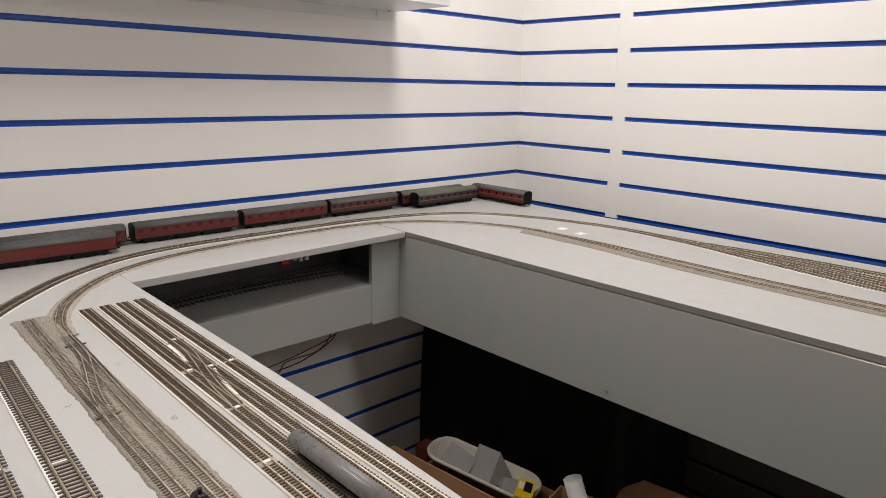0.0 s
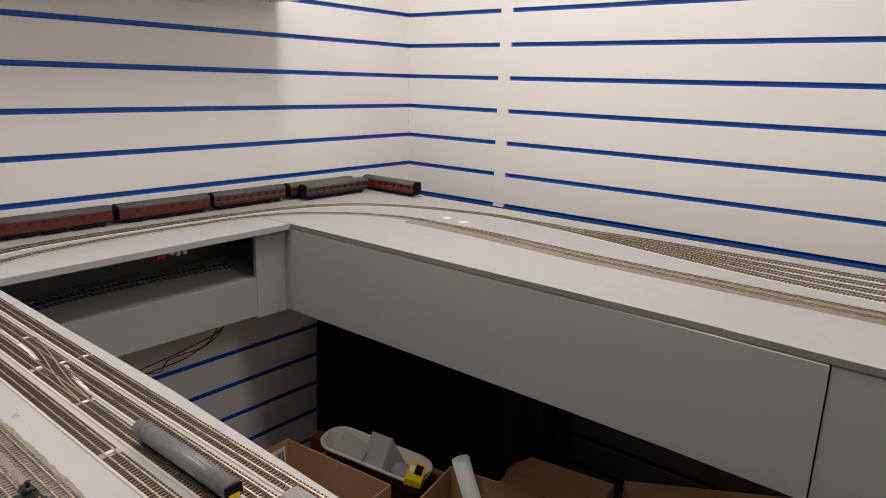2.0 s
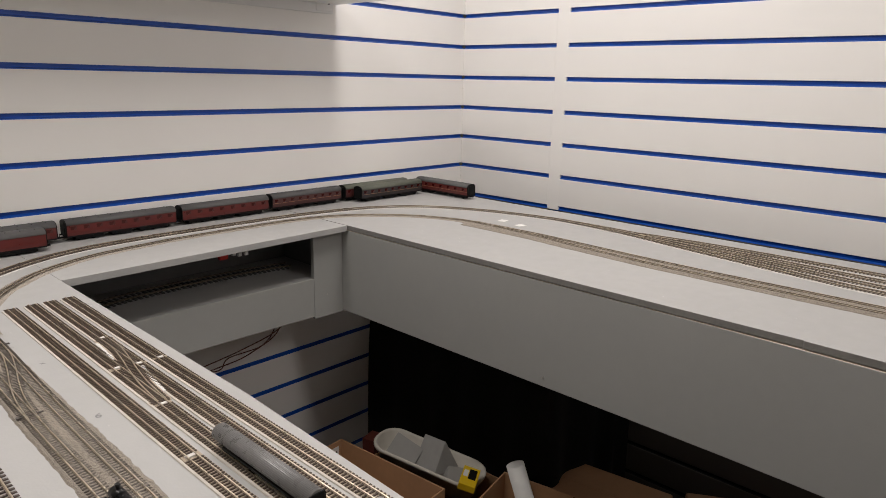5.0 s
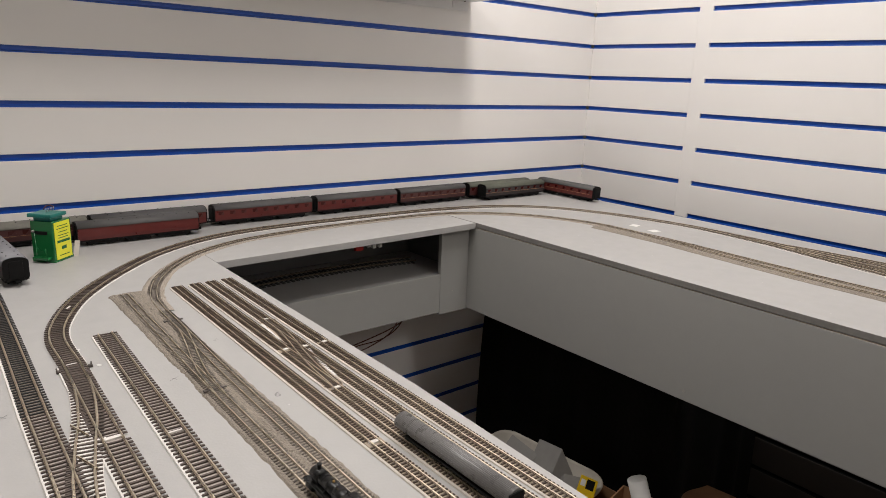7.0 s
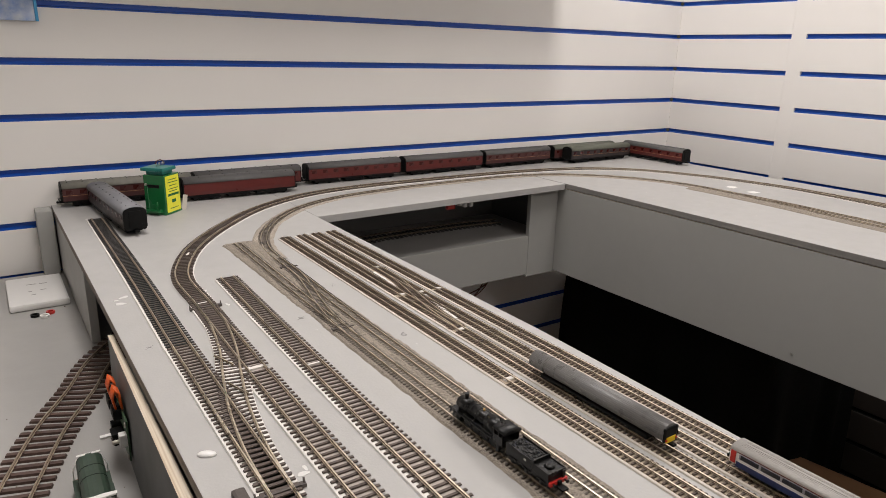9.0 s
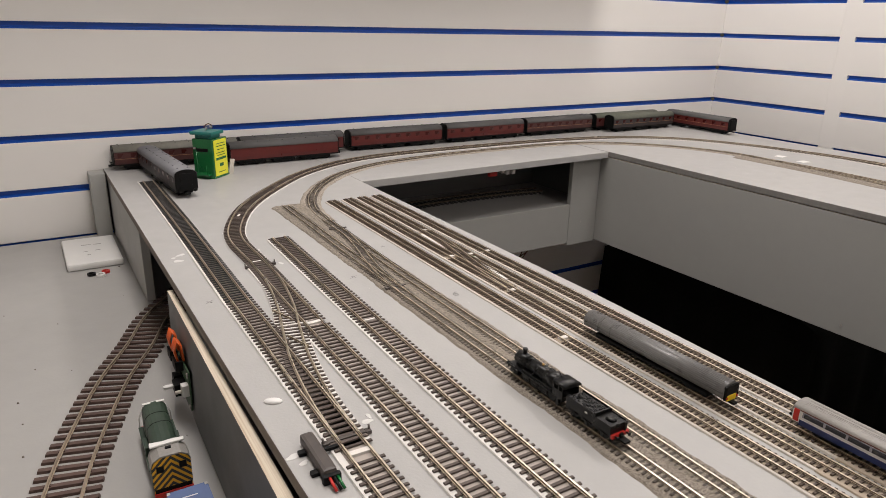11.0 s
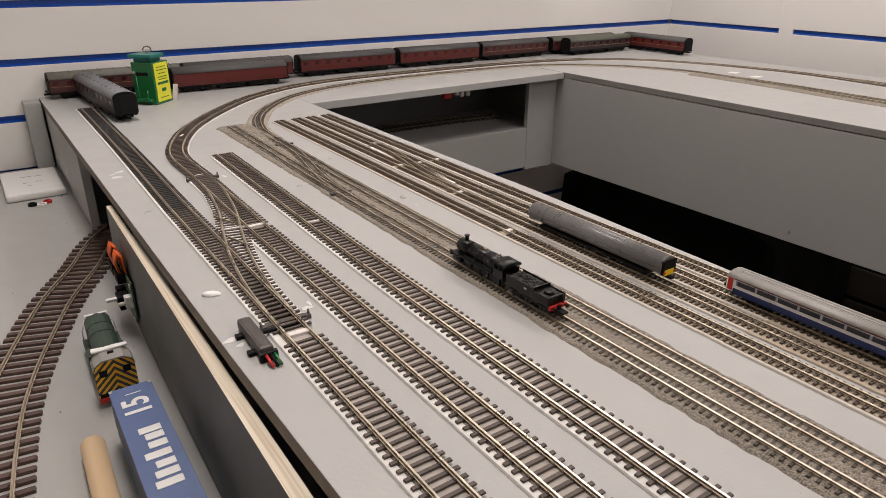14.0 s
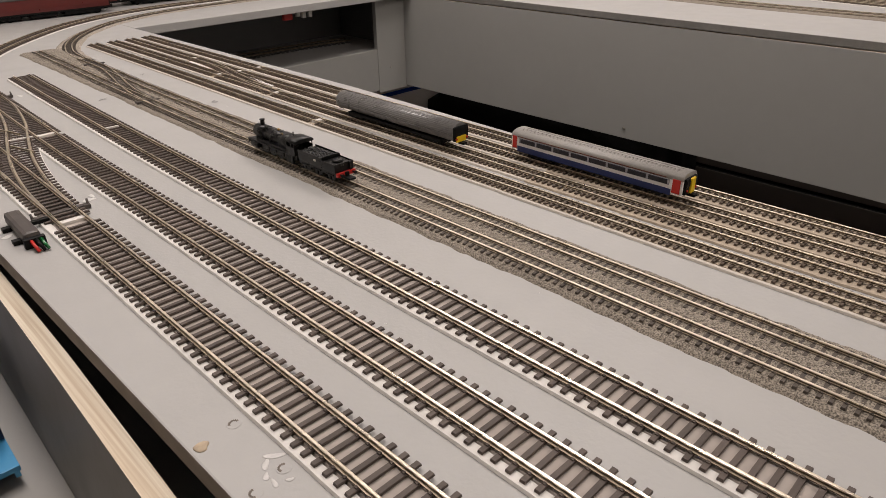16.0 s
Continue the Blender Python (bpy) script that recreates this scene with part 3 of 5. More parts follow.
def strip(name, q, d, w0, w1, z0, z1, material, wobble=0.0, seed=0):
    verts, faces = [], []
    rowed(verts, faces, q, d, w0, w1, z0, z1, wobble, seed)
    me = bpy.data.meshes.new(name)
    me.from_pydata(verts, [], faces)
    me.materials.append(material)
    bm = bmesh.new()
    bm.from_mesh(me)
    bmesh.ops.recalc_face_normals(bm, faces=bm.faces)
    bm.to_mesh(me)
    bm.free()
    return me


def track(pts, size, colour, label, z=ZB, bed=None, bed_mat="cork_grey", white=0.0, group="model tracks", single=True, skip=None, name="model_track", edge_mat="cork"):
    """A length of model track. bed: (left, right, thickness) of the strip under it; single: each sleeper its own piece."""
    g, sl, sw, sh, sp, rt, rh, rf = SIZES[size]
    q, d = spline(pts, sp)
    ob = thing(name, pose(0, 0, 0), label, "track", group)
    up = z
    if bed:
        lo, hi = bed[0], bed[1]
        if white > 0:
            hi -= white
            part("underlay_edge", strip("underlay_edge", q, d, hi, bed[1], z + 0.0002, z + bed[2], M[edge_mat], 0.0002, 5), None, ob, "bare white edge of the underlay")
        elif white < 0:
            lo -= white
            part("underlay_edge", strip("underlay_edge", q, d, bed[0], lo, z + 0.0002, z + bed[2], M[edge_mat], 0.0002, 6), None, ob, "bare white edge of the underlay")
        part("underlay", strip("underlay", q, d, lo + 0.0012, hi - 0.0012, z + 0.0002, z + bed[2] - 0.0001, M[bed_mat], 0.0008, int(abs(pts[0][0]) * 1e4)), None, ob, "dark underlay strip" if bed_mat == "black" else "grey-brown foam underlay strip")
        up = z + bed[2]
    rnd = random.Random(int(abs(pts[0][0]) * 1e5))
    me = sleeper_mesh(size, colour)
    spots = [(i, x, y, math.degrees(math.atan2(dy, dx)) - 90) for i, ((x, y), (dx, dy)) in enumerate(zip(q, d)) if not (skip and any(lo <= y <= hi for lo, hi in skip))]
    spots = spots[:-1]
    if single and len(spots) <= 300:
        for i, x, y, a in spots:
            part("sleeper", me, None, ob, at=pose(x, y, up + 0.0002, 0, 0, a + rnd.uniform(-1.2, 1.2)))
    else:
        verts, faces = [], []
        co = [v.co.copy() for v in me.vertices]
        fc = [tuple(p.vertices) for p in me.polygons]
        for i, x, y, a in spots:
            m = pose(x, y, up + 0.0002, 0, 0, a + rnd.uniform(-1.2, 1.2))
            base = len(verts)
            verts += [tuple(m @ c) for c in co]
            faces += [tuple(base + k for k in f) for f in fc]
        sm = bpy.data.meshes.new("sleepers")
        sm.from_pydata(verts, [], faces)
        sm.materials.append(M[colour])
        tagged(part("sleepers", sm, None, ob), kind="stuff")
    for s in (-1, 1):
        part("rail", rail_mesh(q, d, s * g / 2, up + sh + 0.0001, rt, rh, rf, "rail_side" if size == "o" and colour == "sleeper_black" else "rail_brown" if size == "o" or colour == "sleeper_black" else "rail"), None, ob)
    return ob


FAR = -2.33
T1X, T2X, T3X = -1.8055, -1.7575, -1.7075
# the three larger sidings
track([(-1.7985, -0.182), (-1.800, -0.5), (-1.8045, -0.80)], "oo", "sleeper_black", "black-sleepered straight siding track on white underlay", bed=(-0.0162, 0.0124, 0.0016), bed_mat="cork_dark", white=-0.0024)
track([(-1.8045, -0.80), (T1X, -1.1), (T1X, -1.6), (T1X, FAR)], "oo", "sleeper", "brown-sleepered siding track with tarnished rails", bed=(-0.0159, 0.0124, 0.0016), white=-0.0050, skip=[(-1.104, -1.093)])
track([(-1.699, -0.608), (-1.703, -0.8), (T3X, -1.1), (T3X, -1.6), (T3X, FAR)], "oo", "sleeper", "brown-sleepered siding track ending near the back wall", bed=(-0.0159, 0.0124, 0.0016), white=-0.0050)
LOOP = [(T2X, FAR), (T2X, -1.6), (T2X, -1.1), (-1.7565, -0.885), (-1.7525, -0.687), (-1.7515, -0.592), (-1.733, -0.518), (-1.690, -0.427), (-1.615, -0.326), (-1.521, -0.231),
        (-1.400, -0.162), (-1.25, -0.133), (-1.0, -0.130), (-0.79, -0.142), (-0.602, -0.185), (-0.474, -0.275), (-0.392, -0.415), (-0.348, -0.564), (-0.335, -0.68), (-0.350, -0.85)]
track(LOOP[:5], "oo", "sleeper", "brown-sleepered track joining the outer loop", bed=(-0.0124, 0.0159, 0.0016), white=0.0050, skip=[(-0.889, -0.881)])
track(LOOP[4:13], "oo", "sleeper", "outer loop curve round the baseboard corner", bed=(-0.0152, 0.0140, 0.0016), bed_mat="cork_dark", white=-0.0014)
track(LOOP[12:], "oo", "sleeper", "outer loop curve into the far yard", bed=(-0.0165, 0.0165, 0.0016), bed_mat="cork")
# crossover between the first two sidings
CROSS = [(-1.7525, -0.690), (-1.7555, -0.76), (-1.766, -0.83), (-1.780, -0.888), (-1.7935, -0.95), (-1.8025, -1.02), (-1.8055, -1.088)]
xo = track(CROSS, "oo", "sleeper", "turnout crossover between two siding tracks", single=True, group="turnouts", name="turnout")
bedq, bedd = spline(CROSS, 0.01)
part("underlay", strip("underlay", bedq, bedd, -0.0145, 0.0145, ZB + 0.0002, ZB + 0.0015, M["cork"]), None, xo)
for ob in list(xo.children):
    if ob.name.startswith("rail") or ob.name.startswith("sleeper"):
        ob.location.z += 0.0016 if ob.name.startswith("rail") else 0.0011
for x0, y0, x1, y1 in ((-1.7465, -0.80, -1.7475, -0.86), (-1.8140, -0.93, -1.8150, -0.99), (-1.7835, -0.842, -1.7735, -0.872), (-1.7895, -0.905, -1.7800, -0.935)):
    cq, cd = spline([(x0, y0), ((x0 + x1) / 2, (y0 + y1) / 2), (x1, y1)], 0.006)
    part("check_rail", rail_mesh(cq, cd, 0, ZB + 0.0037, 0.0022, 0.0009, 0.0016), None, xo)
for y, sgn, x in ((-0.700, 1, -1.7525), (-1.078, -1, T1X)):
    bm = box(B(), x - 0.0175, x + 0.0175, y - 0.0013, y + 0.0013, ZB + 0.0016, ZB + 0.0032, 0.0004)
    for e in (-1, 1):
        tube(bm, (x + e * 0.0175, y - 0.001, ZB + 0.0010), (x + e * 0.0180, y + 0.002, ZB + 0.0062), 0.0011, 0.0008, 8)
        box(bm, x + e * 0.0165 - 0.0022, x + e * 0.0165 + 0.0022, y - 0.0024, y + 0.0024, ZB + 0.0004, ZB + 0.0034, 0.0004)
    part("tie_bar", bm, M["motor"], xo, "brown-black plastic tie bar")

# small-gauge sidings beside the opening
SX = [(-1.5575, -1.5600), (-1.5285, -1.5310), (-1.5030, -1.5050), (-1.4760, -1.4780)]
GAPS = [[(-1.036, -1.027)], [(-0.786, -0.778), (-0.915, -0.907)], [(-0.672, -0.664), (-0.790, -0.782)], [(-0.790, -0.782)]]
for k, ((xa, xb), gap) in enumerate(zip(SX, GAPS)):
    pts = [(xa, -0.455), (xa - 0.001, -0.7), (xb, -1.0), (xb, -1.27)]
    track(pts, "n", "sleeper_n", "small-gauge siding track on pale underlay", bed=(-0.0118, 0.0112, 0.0014), bed_mat="cork_tan", edge_mat="cork_n", white=-0.0024, skip=gap, group="small-gauge sidings")
    track([(xb, -1.27), (xb, -1.8), (xb, FAR)], "n", "sleeper_n", "small-gauge siding track on tan underlay", bed=(-0.0124 if k == 0 else -0.0136, 0.0112, 0.0014), bed_mat="cork_tan", edge_mat="cork_n", white=-0.0024 if k == 0 else 0.0, group="small-gauge sidings")
sx = track([(-1.5040, -0.668), (-1.5055, -0.72), (-1.5115, -0.765), (-1.5180, -0.80), (-1.5255, -0.85), (-1.5300, -0.908)], "n", "sleeper_n", "small-gauge turnout crossover between two sidings", z=ZB + 0.0018, group="turnouts", name="turnout")
bq, bd = spline([(-1.5040, -0.672), (-1.5060, -0.72), (-1.5115, -0.765), (-1.5180, -0.80), (-1.5255, -0.85), (-1.5300, -0.905)], 0.006)
part("underlay", strip("underlay", bq, bd, -0.0108, 0.0112, ZB + 0.0012, ZB + 0.0018, M["cork_tan"], 0.0016, 8), None, sx, "tan foam under the crossover")
for off, i0, i1 in ((-0.0128, 2, 15), (0.0130, 20, 36)):
    part("underlay_edge", strip("underlay_edge", bq[i0:i1], bd[i0:i1], off - 0.0016, off + 0.0016, ZB + 0.0012, ZB + 0.0024, M["cork"], 0.0012, 9), None, sx, "torn white edge of foam")
for y, x in ((-0.676, -1.5040), (-0.902, -1.5303)):
    part("tie_bar", box(B(), x - 0.0105, x + 0.0105, y - 0.0011, y + 0.0011, ZB + 0.0016, ZB + 0.0032, 0.0003), M["sleeper_n"], sx, "brown plastic tie bar")

# ballasted pair and the inner loop
N1X, N2X = -1.6430, -1.6175
track([(-1.6370, -0.458), (-1.640, -0.62), (N1X, -0.85), (N1X, -1.45)], "n", "sleeper_b", "ballasted small-gauge track on grey granules", z=ZB + 0.0022, group="ballasted tracks")
track([(N1X, -1.45), (N1X, -1.8), (N1X, FAR)], "n", "sleeper_b", "ballasted small-gauge track on grey granules", z=ZB + 0.0022, group="ballasted tracks")
NLOOP = [(N2X, -1.45), (N2X, -1.0), (-1.6165, -0.80), (-1.6125, -0.65), (-1.611, -0.558), (-1.603, -0.490), (-1.576, -0.412), (-1.525, -0.333), (-1.451, -0.262), (-1.341, -0.210), (-1.184, -0.184), (-1.0, -0.180),
         (-0.83, -0.187), (-0.708, -0.230), (-0.602, -0.325), (-0.545, -0.430), (-0.526, -0.517), (-0.535, -0.70), (-0.560, -0.90), (-0.572, -1.1), (-0.573, -1.5), (-0.573, FAR)]
track(NLOOP[:5], "n", "sleeper_b", "ballasted small-gauge track on grey granules", z=ZB + 0.0022, group="ballasted tracks")
track([(N2X, FAR), (N2X, -1.8), (N2X, -1.45)], "n", "sleeper_b", "ballasted small-gauge track on grey granules", z=ZB + 0.0022, group="ballasted tracks")
track(NLOOP[4:11], "n", "sleeper_b", "inner loop of small-gauge track on thin ballast", z=ZB + 0.0012, group="ballasted tracks")
track(NLOOP[10:], "n", "sleeper_b", "inner loop of small-gauge track along the far board", z=ZB + 0.0012, group="ballasted tracks", single=False)
track([(-0.526, -0.517), (-0.520, -0.70), (-0.532, -0.90), (-0.541, -1.1), (-0.541, -1.5), (-0.541, FAR)], "n", "sleeper_b", "second ballasted small-gauge track on the far board", z=ZB + 0.0012, group="ballasted tracks", single=False)
nx = track([(-1.6115, -0.600), (-1.6135, -0.65), (-1.6215, -0.70), (-1.6315, -0.75), (-1.6390, -0.80), (-1.6425, -0.86)], "n", "sleeper_b", "ballasted small-gauge turnout crossover", z=ZB + 0.0024, group="turnouts", name="turnout")
for y, x in ((-0.607, -1.6115), (-0.842, -1.642)):
    bm = box(B(), x - 0.0125, x + 0.0125, y - 0.0013, y + 0.0013, ZB + 0.0026, ZB + 0.0044, 0.0003)
    box(bm, x - 0.0130, x - 0.0105, y - 0.0028, y + 0.0028, ZB + 0.0025, ZB + 0.0048, 0.0004)
    part("tie_bar", bm, M["motor"], nx, "brown-black point mechanism")


def ballast(name, q, d, left, right, height, seed, label, step=0.0022, rough=1.0, material="ballast"):
    """A bank of granules along a line, with ragged edges."""
    rnd = np.random.RandomState(seed)
    cols = max(6, int((right - left) / step))
    verts, faces = [], []
    n = len(q)
    def ragged():
        fine = np.convolve(rnd.rand(n + 8), np.ones(3) / 3, "same")[:n] - 0.5
        broad = np.convolve(rnd.rand(n + 40), np.ones(17) / 17, "same")[:n] - 0.5
        return 0.0022 * fine + 0.0085 * broad
    ragl, ragr = ragged(), ragged()
    for i in range(n):
        x, y = q[i]
        dx, dy = d[i]
        for k in range(cols + 1):
            t = k / cols
            u = left + ragl[i] + (right + ragr[i] - left - ragl[i]) * t
            edge = min(1.0, min(t, 1 - t) * 6.0)
            h = (height * edge ** 0.6) * (0.88 + 0.24 * rnd.rand()) + 0.0004 * rough * rnd.rand() if 0 < k < cols else -0.0003
            verts.append((x + u * -dy, y + u * dx + 0.0006 * rnd.randn(), ZB + h))
    for i in range(n - 1):
        for k in range(cols):
            a = i * (cols + 1) + k
            faces.append((a, a + 1, a + cols + 2, a + cols + 1))
    me = bpy.data.meshes.new(name)
    me.from_pydata(verts, [], faces)
    me.materials.append(M[material])
    bm = bmesh.new()
    bm.from_mesh(me)
    bmesh.ops.recalc_face_normals(bm, faces=bm.faces)
    bm.to_mesh(me)
    bm.free()
    return tagged(new(name, me), label, "ballast", kind="stuff")


q, d = spline([(-1.630, -0.450), (-1.630, -0.9), (-1.630, -1.4), (-1.630, FAR)], 0.0025)
ballast("ballast_bed", q, d, -0.0275, 0.0285, 0.0030, 3, "fine grey-brown granite ballast under two tracks")
q, d = spline(NLOOP[4:11], 0.004)
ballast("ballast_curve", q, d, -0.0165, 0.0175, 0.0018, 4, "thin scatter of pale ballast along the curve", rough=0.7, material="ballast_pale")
q, d = spline(NLOOP[10:17], 0.006)
ballast("ballast_loop", q, d, -0.0150, 0.0140, 0.0021, 5, "thin scatter of pale ballast along the inner loop", rough=0.7, material="ballast_pale")
q, d = spline([(-0.530, -0.50), (-0.533, -0.7), (-0.548, -0.9), (-0.557, -1.1), (-0.557, -1.6), (-0.557, FAR)], 0.006)
ballast("ballast_far", q, d, -0.041, 0.030, 0.0024, 6, "fine grey-brown ballast under the far pair of tracks", rough=0.8)

# far yard along the east wall
YARD = [[(-0.350, -0.85), (-0.388, -1.03), (-0.424, -1.22), (-0.448, -1.40), (-0.455, -1.7), (-0.455, FAR)],
        [(-0.352, -0.87), (-0.362, -1.0), (-0.385, -1.2), (-0.406, -1.40), (-0.410, -1.7), (-0.410, FAR)],
        [(-0.335, -0.69), (-0.338, -0.85), (-0.343, -1.0), (-0.353, -1.2), (-0.362, -1.40), (-0.364, -1.7), (-0.364, FAR)],
        [(-0.338, -0.86), (-0.322, -0.98), (-0.314, -1.12), (-0.314, -1.4), (-0.316, -1.7), (-0.316, FAR)]]
for i, pts in enumerate(YARD):
    track(pts, "oo", "sleeper", "far yard siding track beside the slatted wall", bed=(-0.0170, 0.0145, 0.0015 + 0.0002 * i), bed_mat="cork_n", white=-0.0030, single=False, group="far yard")

# lower track with wide sleepers, and the one inside the slot
LOWER = [(-1.790, -0.42), (-1.850, -0.505), (-1.8865, -0.590), (-1.925, -0.668), (-1.953, -0.743), (-1.981, -0.83), (-2.000, -0.917), (-2.015, -1.05), (-2.022, -1.25), (-2.022, -1.6)]
track(LOWER, "o", "sleeper_o", "wide-gauge curved track running into the tunnel opening", z=ZL, group="lower track")
track([(-1.48, -0.190), (-1.40, -0.156), (-1.306, -0.130), (-1.21, -0.118), (-1.10, -0.115), (-1.0, -0.118), (-0.92, -0.125), (-0.845, -0.137)], "o", "sleeper_black", "wide-gauge black-sleepered track on the lower deck inside the slot", z=ZB - 0.130, group="lower track")

# white gap pieces where track lengths meet
for x, y, w in ((-1.5600, -1.0315, 0.011), (-1.5297, -0.782, 0.010), (-1.5305, -0.911, 0.011), (-1.5045, -0.668, 0.010), (-1.5045, -0.786, 0.011), (-1.4772, -0.786, 0.010),
                (-1.7560, -0.885, 0.0170), (T1X + 0.0005, -1.0985, 0.0150), (-0.330, -0.850, 0.0160), (-0.322, -1.076, 0.0160)):
    n_side = w < 0.012
    bm = box(B(), -w / 2, w / 2, -0.0025, 0.0025, 0, 0.0026 if n_side else 0.0030, 0.0004)
    solid("gap_piece", bm, M["joiner"], "white plastic piece filling a track joint", "track piece", pose(x, y, ZB + 0.0006, 0, 0, random.uniform(-4, 4)), "track joints")

for x, y, w, turn in ((-1.7745, -0.8805, 0.0270, -7), (-1.7055, -0.906, 0.0130, 0), (-1.7165, -0.474, 0.0120, 58), (-1.7535, -0.6865, 0.0120, 4)):
    bm = box(B(), -w / 2, w / 2, -0.0013, 0.0013, 0, 0.0028, 0.0004)
    solid("gap_piece", bm, M["joiner"], "thin white strip filling a track joint", "track piece", pose(x, y, ZB + 0.0006, 0, 0, turn), "track joints")

# ---- rolling stock ----


def bogie(parent, y, wheel_r, wheelbase, gauge, width, z):
    bm = box(B(), -width / 2, width / 2, y - wheelbase * 0.68, y + wheelbase * 0.68, z + wheel_r * 0.55, z + wheel_r * 1.75, wheel_r * 0.15)
    bg = part("bogie", bm, M["black"], parent)
    for s in (-1, 1):
        for w in (-1, 1):
            bm = tube(B(), (w * gauge / 2, y + s * wheelbase / 2, z + wheel_r), (w * (gauge / 2 + 0.0018), y + s * wheelbase / 2, z + wheel_r), wheel_r, seg=16)
            part("wheel", bm, M["black"], bg)


def body_outline(w, z0, z1, tuck=0.06):
    return [(-w / 2 * (1 - tuck), z0), (-w / 2, z0 + (z1 - z0) * 0.3), (-w / 2, z1 * 0.5 + z0 * 0.5), (-w / 2 * (1 - tuck * 0.4), z1), (w / 2 * (1 - tuck * 0.4), z1), (w / 2, z1 * 0.5 + z0 * 0.5), (w / 2, z0 + (z1 - z0) * 0.3), (w / 2 * (1 - tuck), z0)]


def roof_outline(w, z0, rise, seg=10):
    pts = []
    for k in range(seg + 1):
        a = math.pi * k / seg
        pts.append((w / 2 * math.cos(a), z0 + rise * math.sin(a) ** 0.75))
    return pts + [(-w / 2, z0 - 0.0012), (w / 2, z0 - 0.0012)]


def coach(m, length, body, roof, label, panes=9, vents=True, stripes_on=False, scale=1.0):
    """A model coach on its bogies, along local y."""
    ob = thing("model_coach", m, label, "model coach", "old coaches")
    w, z0, z1 = 0.0365 * scale, 0.0125 * scale, 0.0375 * scale
    h = length / 2
    part("body", prism(B(), body_outline(w, z0, z1), -h, h), M[body], ob)
    part("roof", prism(B(), roof_outline(w + 0.0016, z1, 0.0105 * scale), -h - 0.0006, h + 0.0006, True), M[roof], ob, "arched roof with rows of small vents")
    part("underframe", box(B(), -w * 0.36, w * 0.36, -h * 0.98, h * 0.98, 0.009 * scale, z0 + 0.0004, 0.0005), M["black"], ob)
    for y_, l_ in ((-0.22, 0.16), (0.02, 0.20), (0.24, 0.10)):
        part("battery_box", box(B(), -w * 0.42, w * 0.42, (y_ - l_ / 2) * length, (y_ + l_ / 2) * length, 0.0035 * scale, 0.0092 * scale, 0.0008), M["black"], ob)
    for e in (-1, 1):
        part("solebar", box(B(), e * w * 0.44 - 0.0012, e * w * 0.44 + 0.0012, -h, h, 0.0098 * scale, z0 + 0.0006, 0.0003), M["black"], ob)
    for s, n in ((-1, "end_gangway"), (1, "end_gangway")):
        part(n, box(B(), -w * 0.27, w * 0.27, s * h - (0.0032 if s < 0 else -0.0002), s * h + (0.0032 if s > 0 else -0.0002), z0, z1 + 0.004, 0.0006), M["black"], ob)
    for s in (-1, 1):
        part("end_wall", prism(B(), roof_outline(w * 1.0, z1, 0.0100 * scale)[:11] + [(-w * 0.49, z0 + 0.001), (w * 0.49, z0 + 0.001)], s * (h + 0.0012) - 0.0010, s * (h + 0.0012) + 0.0010), M["black"], ob)
        bogie(ob, s * (h - 0.038 * scale), 0.0062 * scale, 0.032 * scale, 0.0155, 0.028 * scale, 0.0)
        bm = box(B(), -0.003, 0.003, s * (h - 0.004), s * (h + 0.011), 0.0075, 0.0105, 0.0006)
        part("coupling", bm, M["black"], ob)
        bm = B()
        for e in (-1, 1):
            tube(bm, (e * 0.0115, s * h, z0 + 0.0005), (e * 0.0115, s * (h + 0.006), z0 + 0.0005), 0.0011, seg=8)
            tube(bm, (e * 0.0115, s * (h + 0.006), z0 + 0.0005), (e * 0.0115, s * (h + 0.0068), z0 + 0.0005), 0.0026, seg=10)
        part("buffers", bm, M["black"], ob)
    pane = box(B(), -0.0004, 0.0004, -0.0062, 0.0062, 0.0, 0.0075, 0.0003)
    pane_me = sheet("window", pane, M["coach_glass"])
    zw = z1 - 0.0118 * scale
    for k in range(panes):
        y = -h + length * (k + 0.5) / panes
        for s in (-1, 1):
            part("window", pane_me, None, ob, at=pose(s * (w / 2 - 0.0002), y, zw))
    if vents:
        v = tube(B(), (0, 0, 0), (0, 0, 0.0014), 0.0012, 0.0009, seg=8)
        vm = sheet("roof_vent", v, M["black"])
        for k in range(int(length / 0.026)):
            for s in (-1, 1):
                part("roof_vent", vm, None, ob, at=pose(s * 0.008, -h + 0.016 + k * 0.026, z1 + 0.0092 * scale))
    if stripes_on:
        for s in (-1, 1):
            part("lining_stripe", box(B(), s * (w / 2) - 0.0003, s * (w / 2) + 0.0003, -h, h, zw - 0.0030, zw - 0.0024), M["card"], ob, "thin pale lining stripe")
    return ob


YC = CY - 0.0235
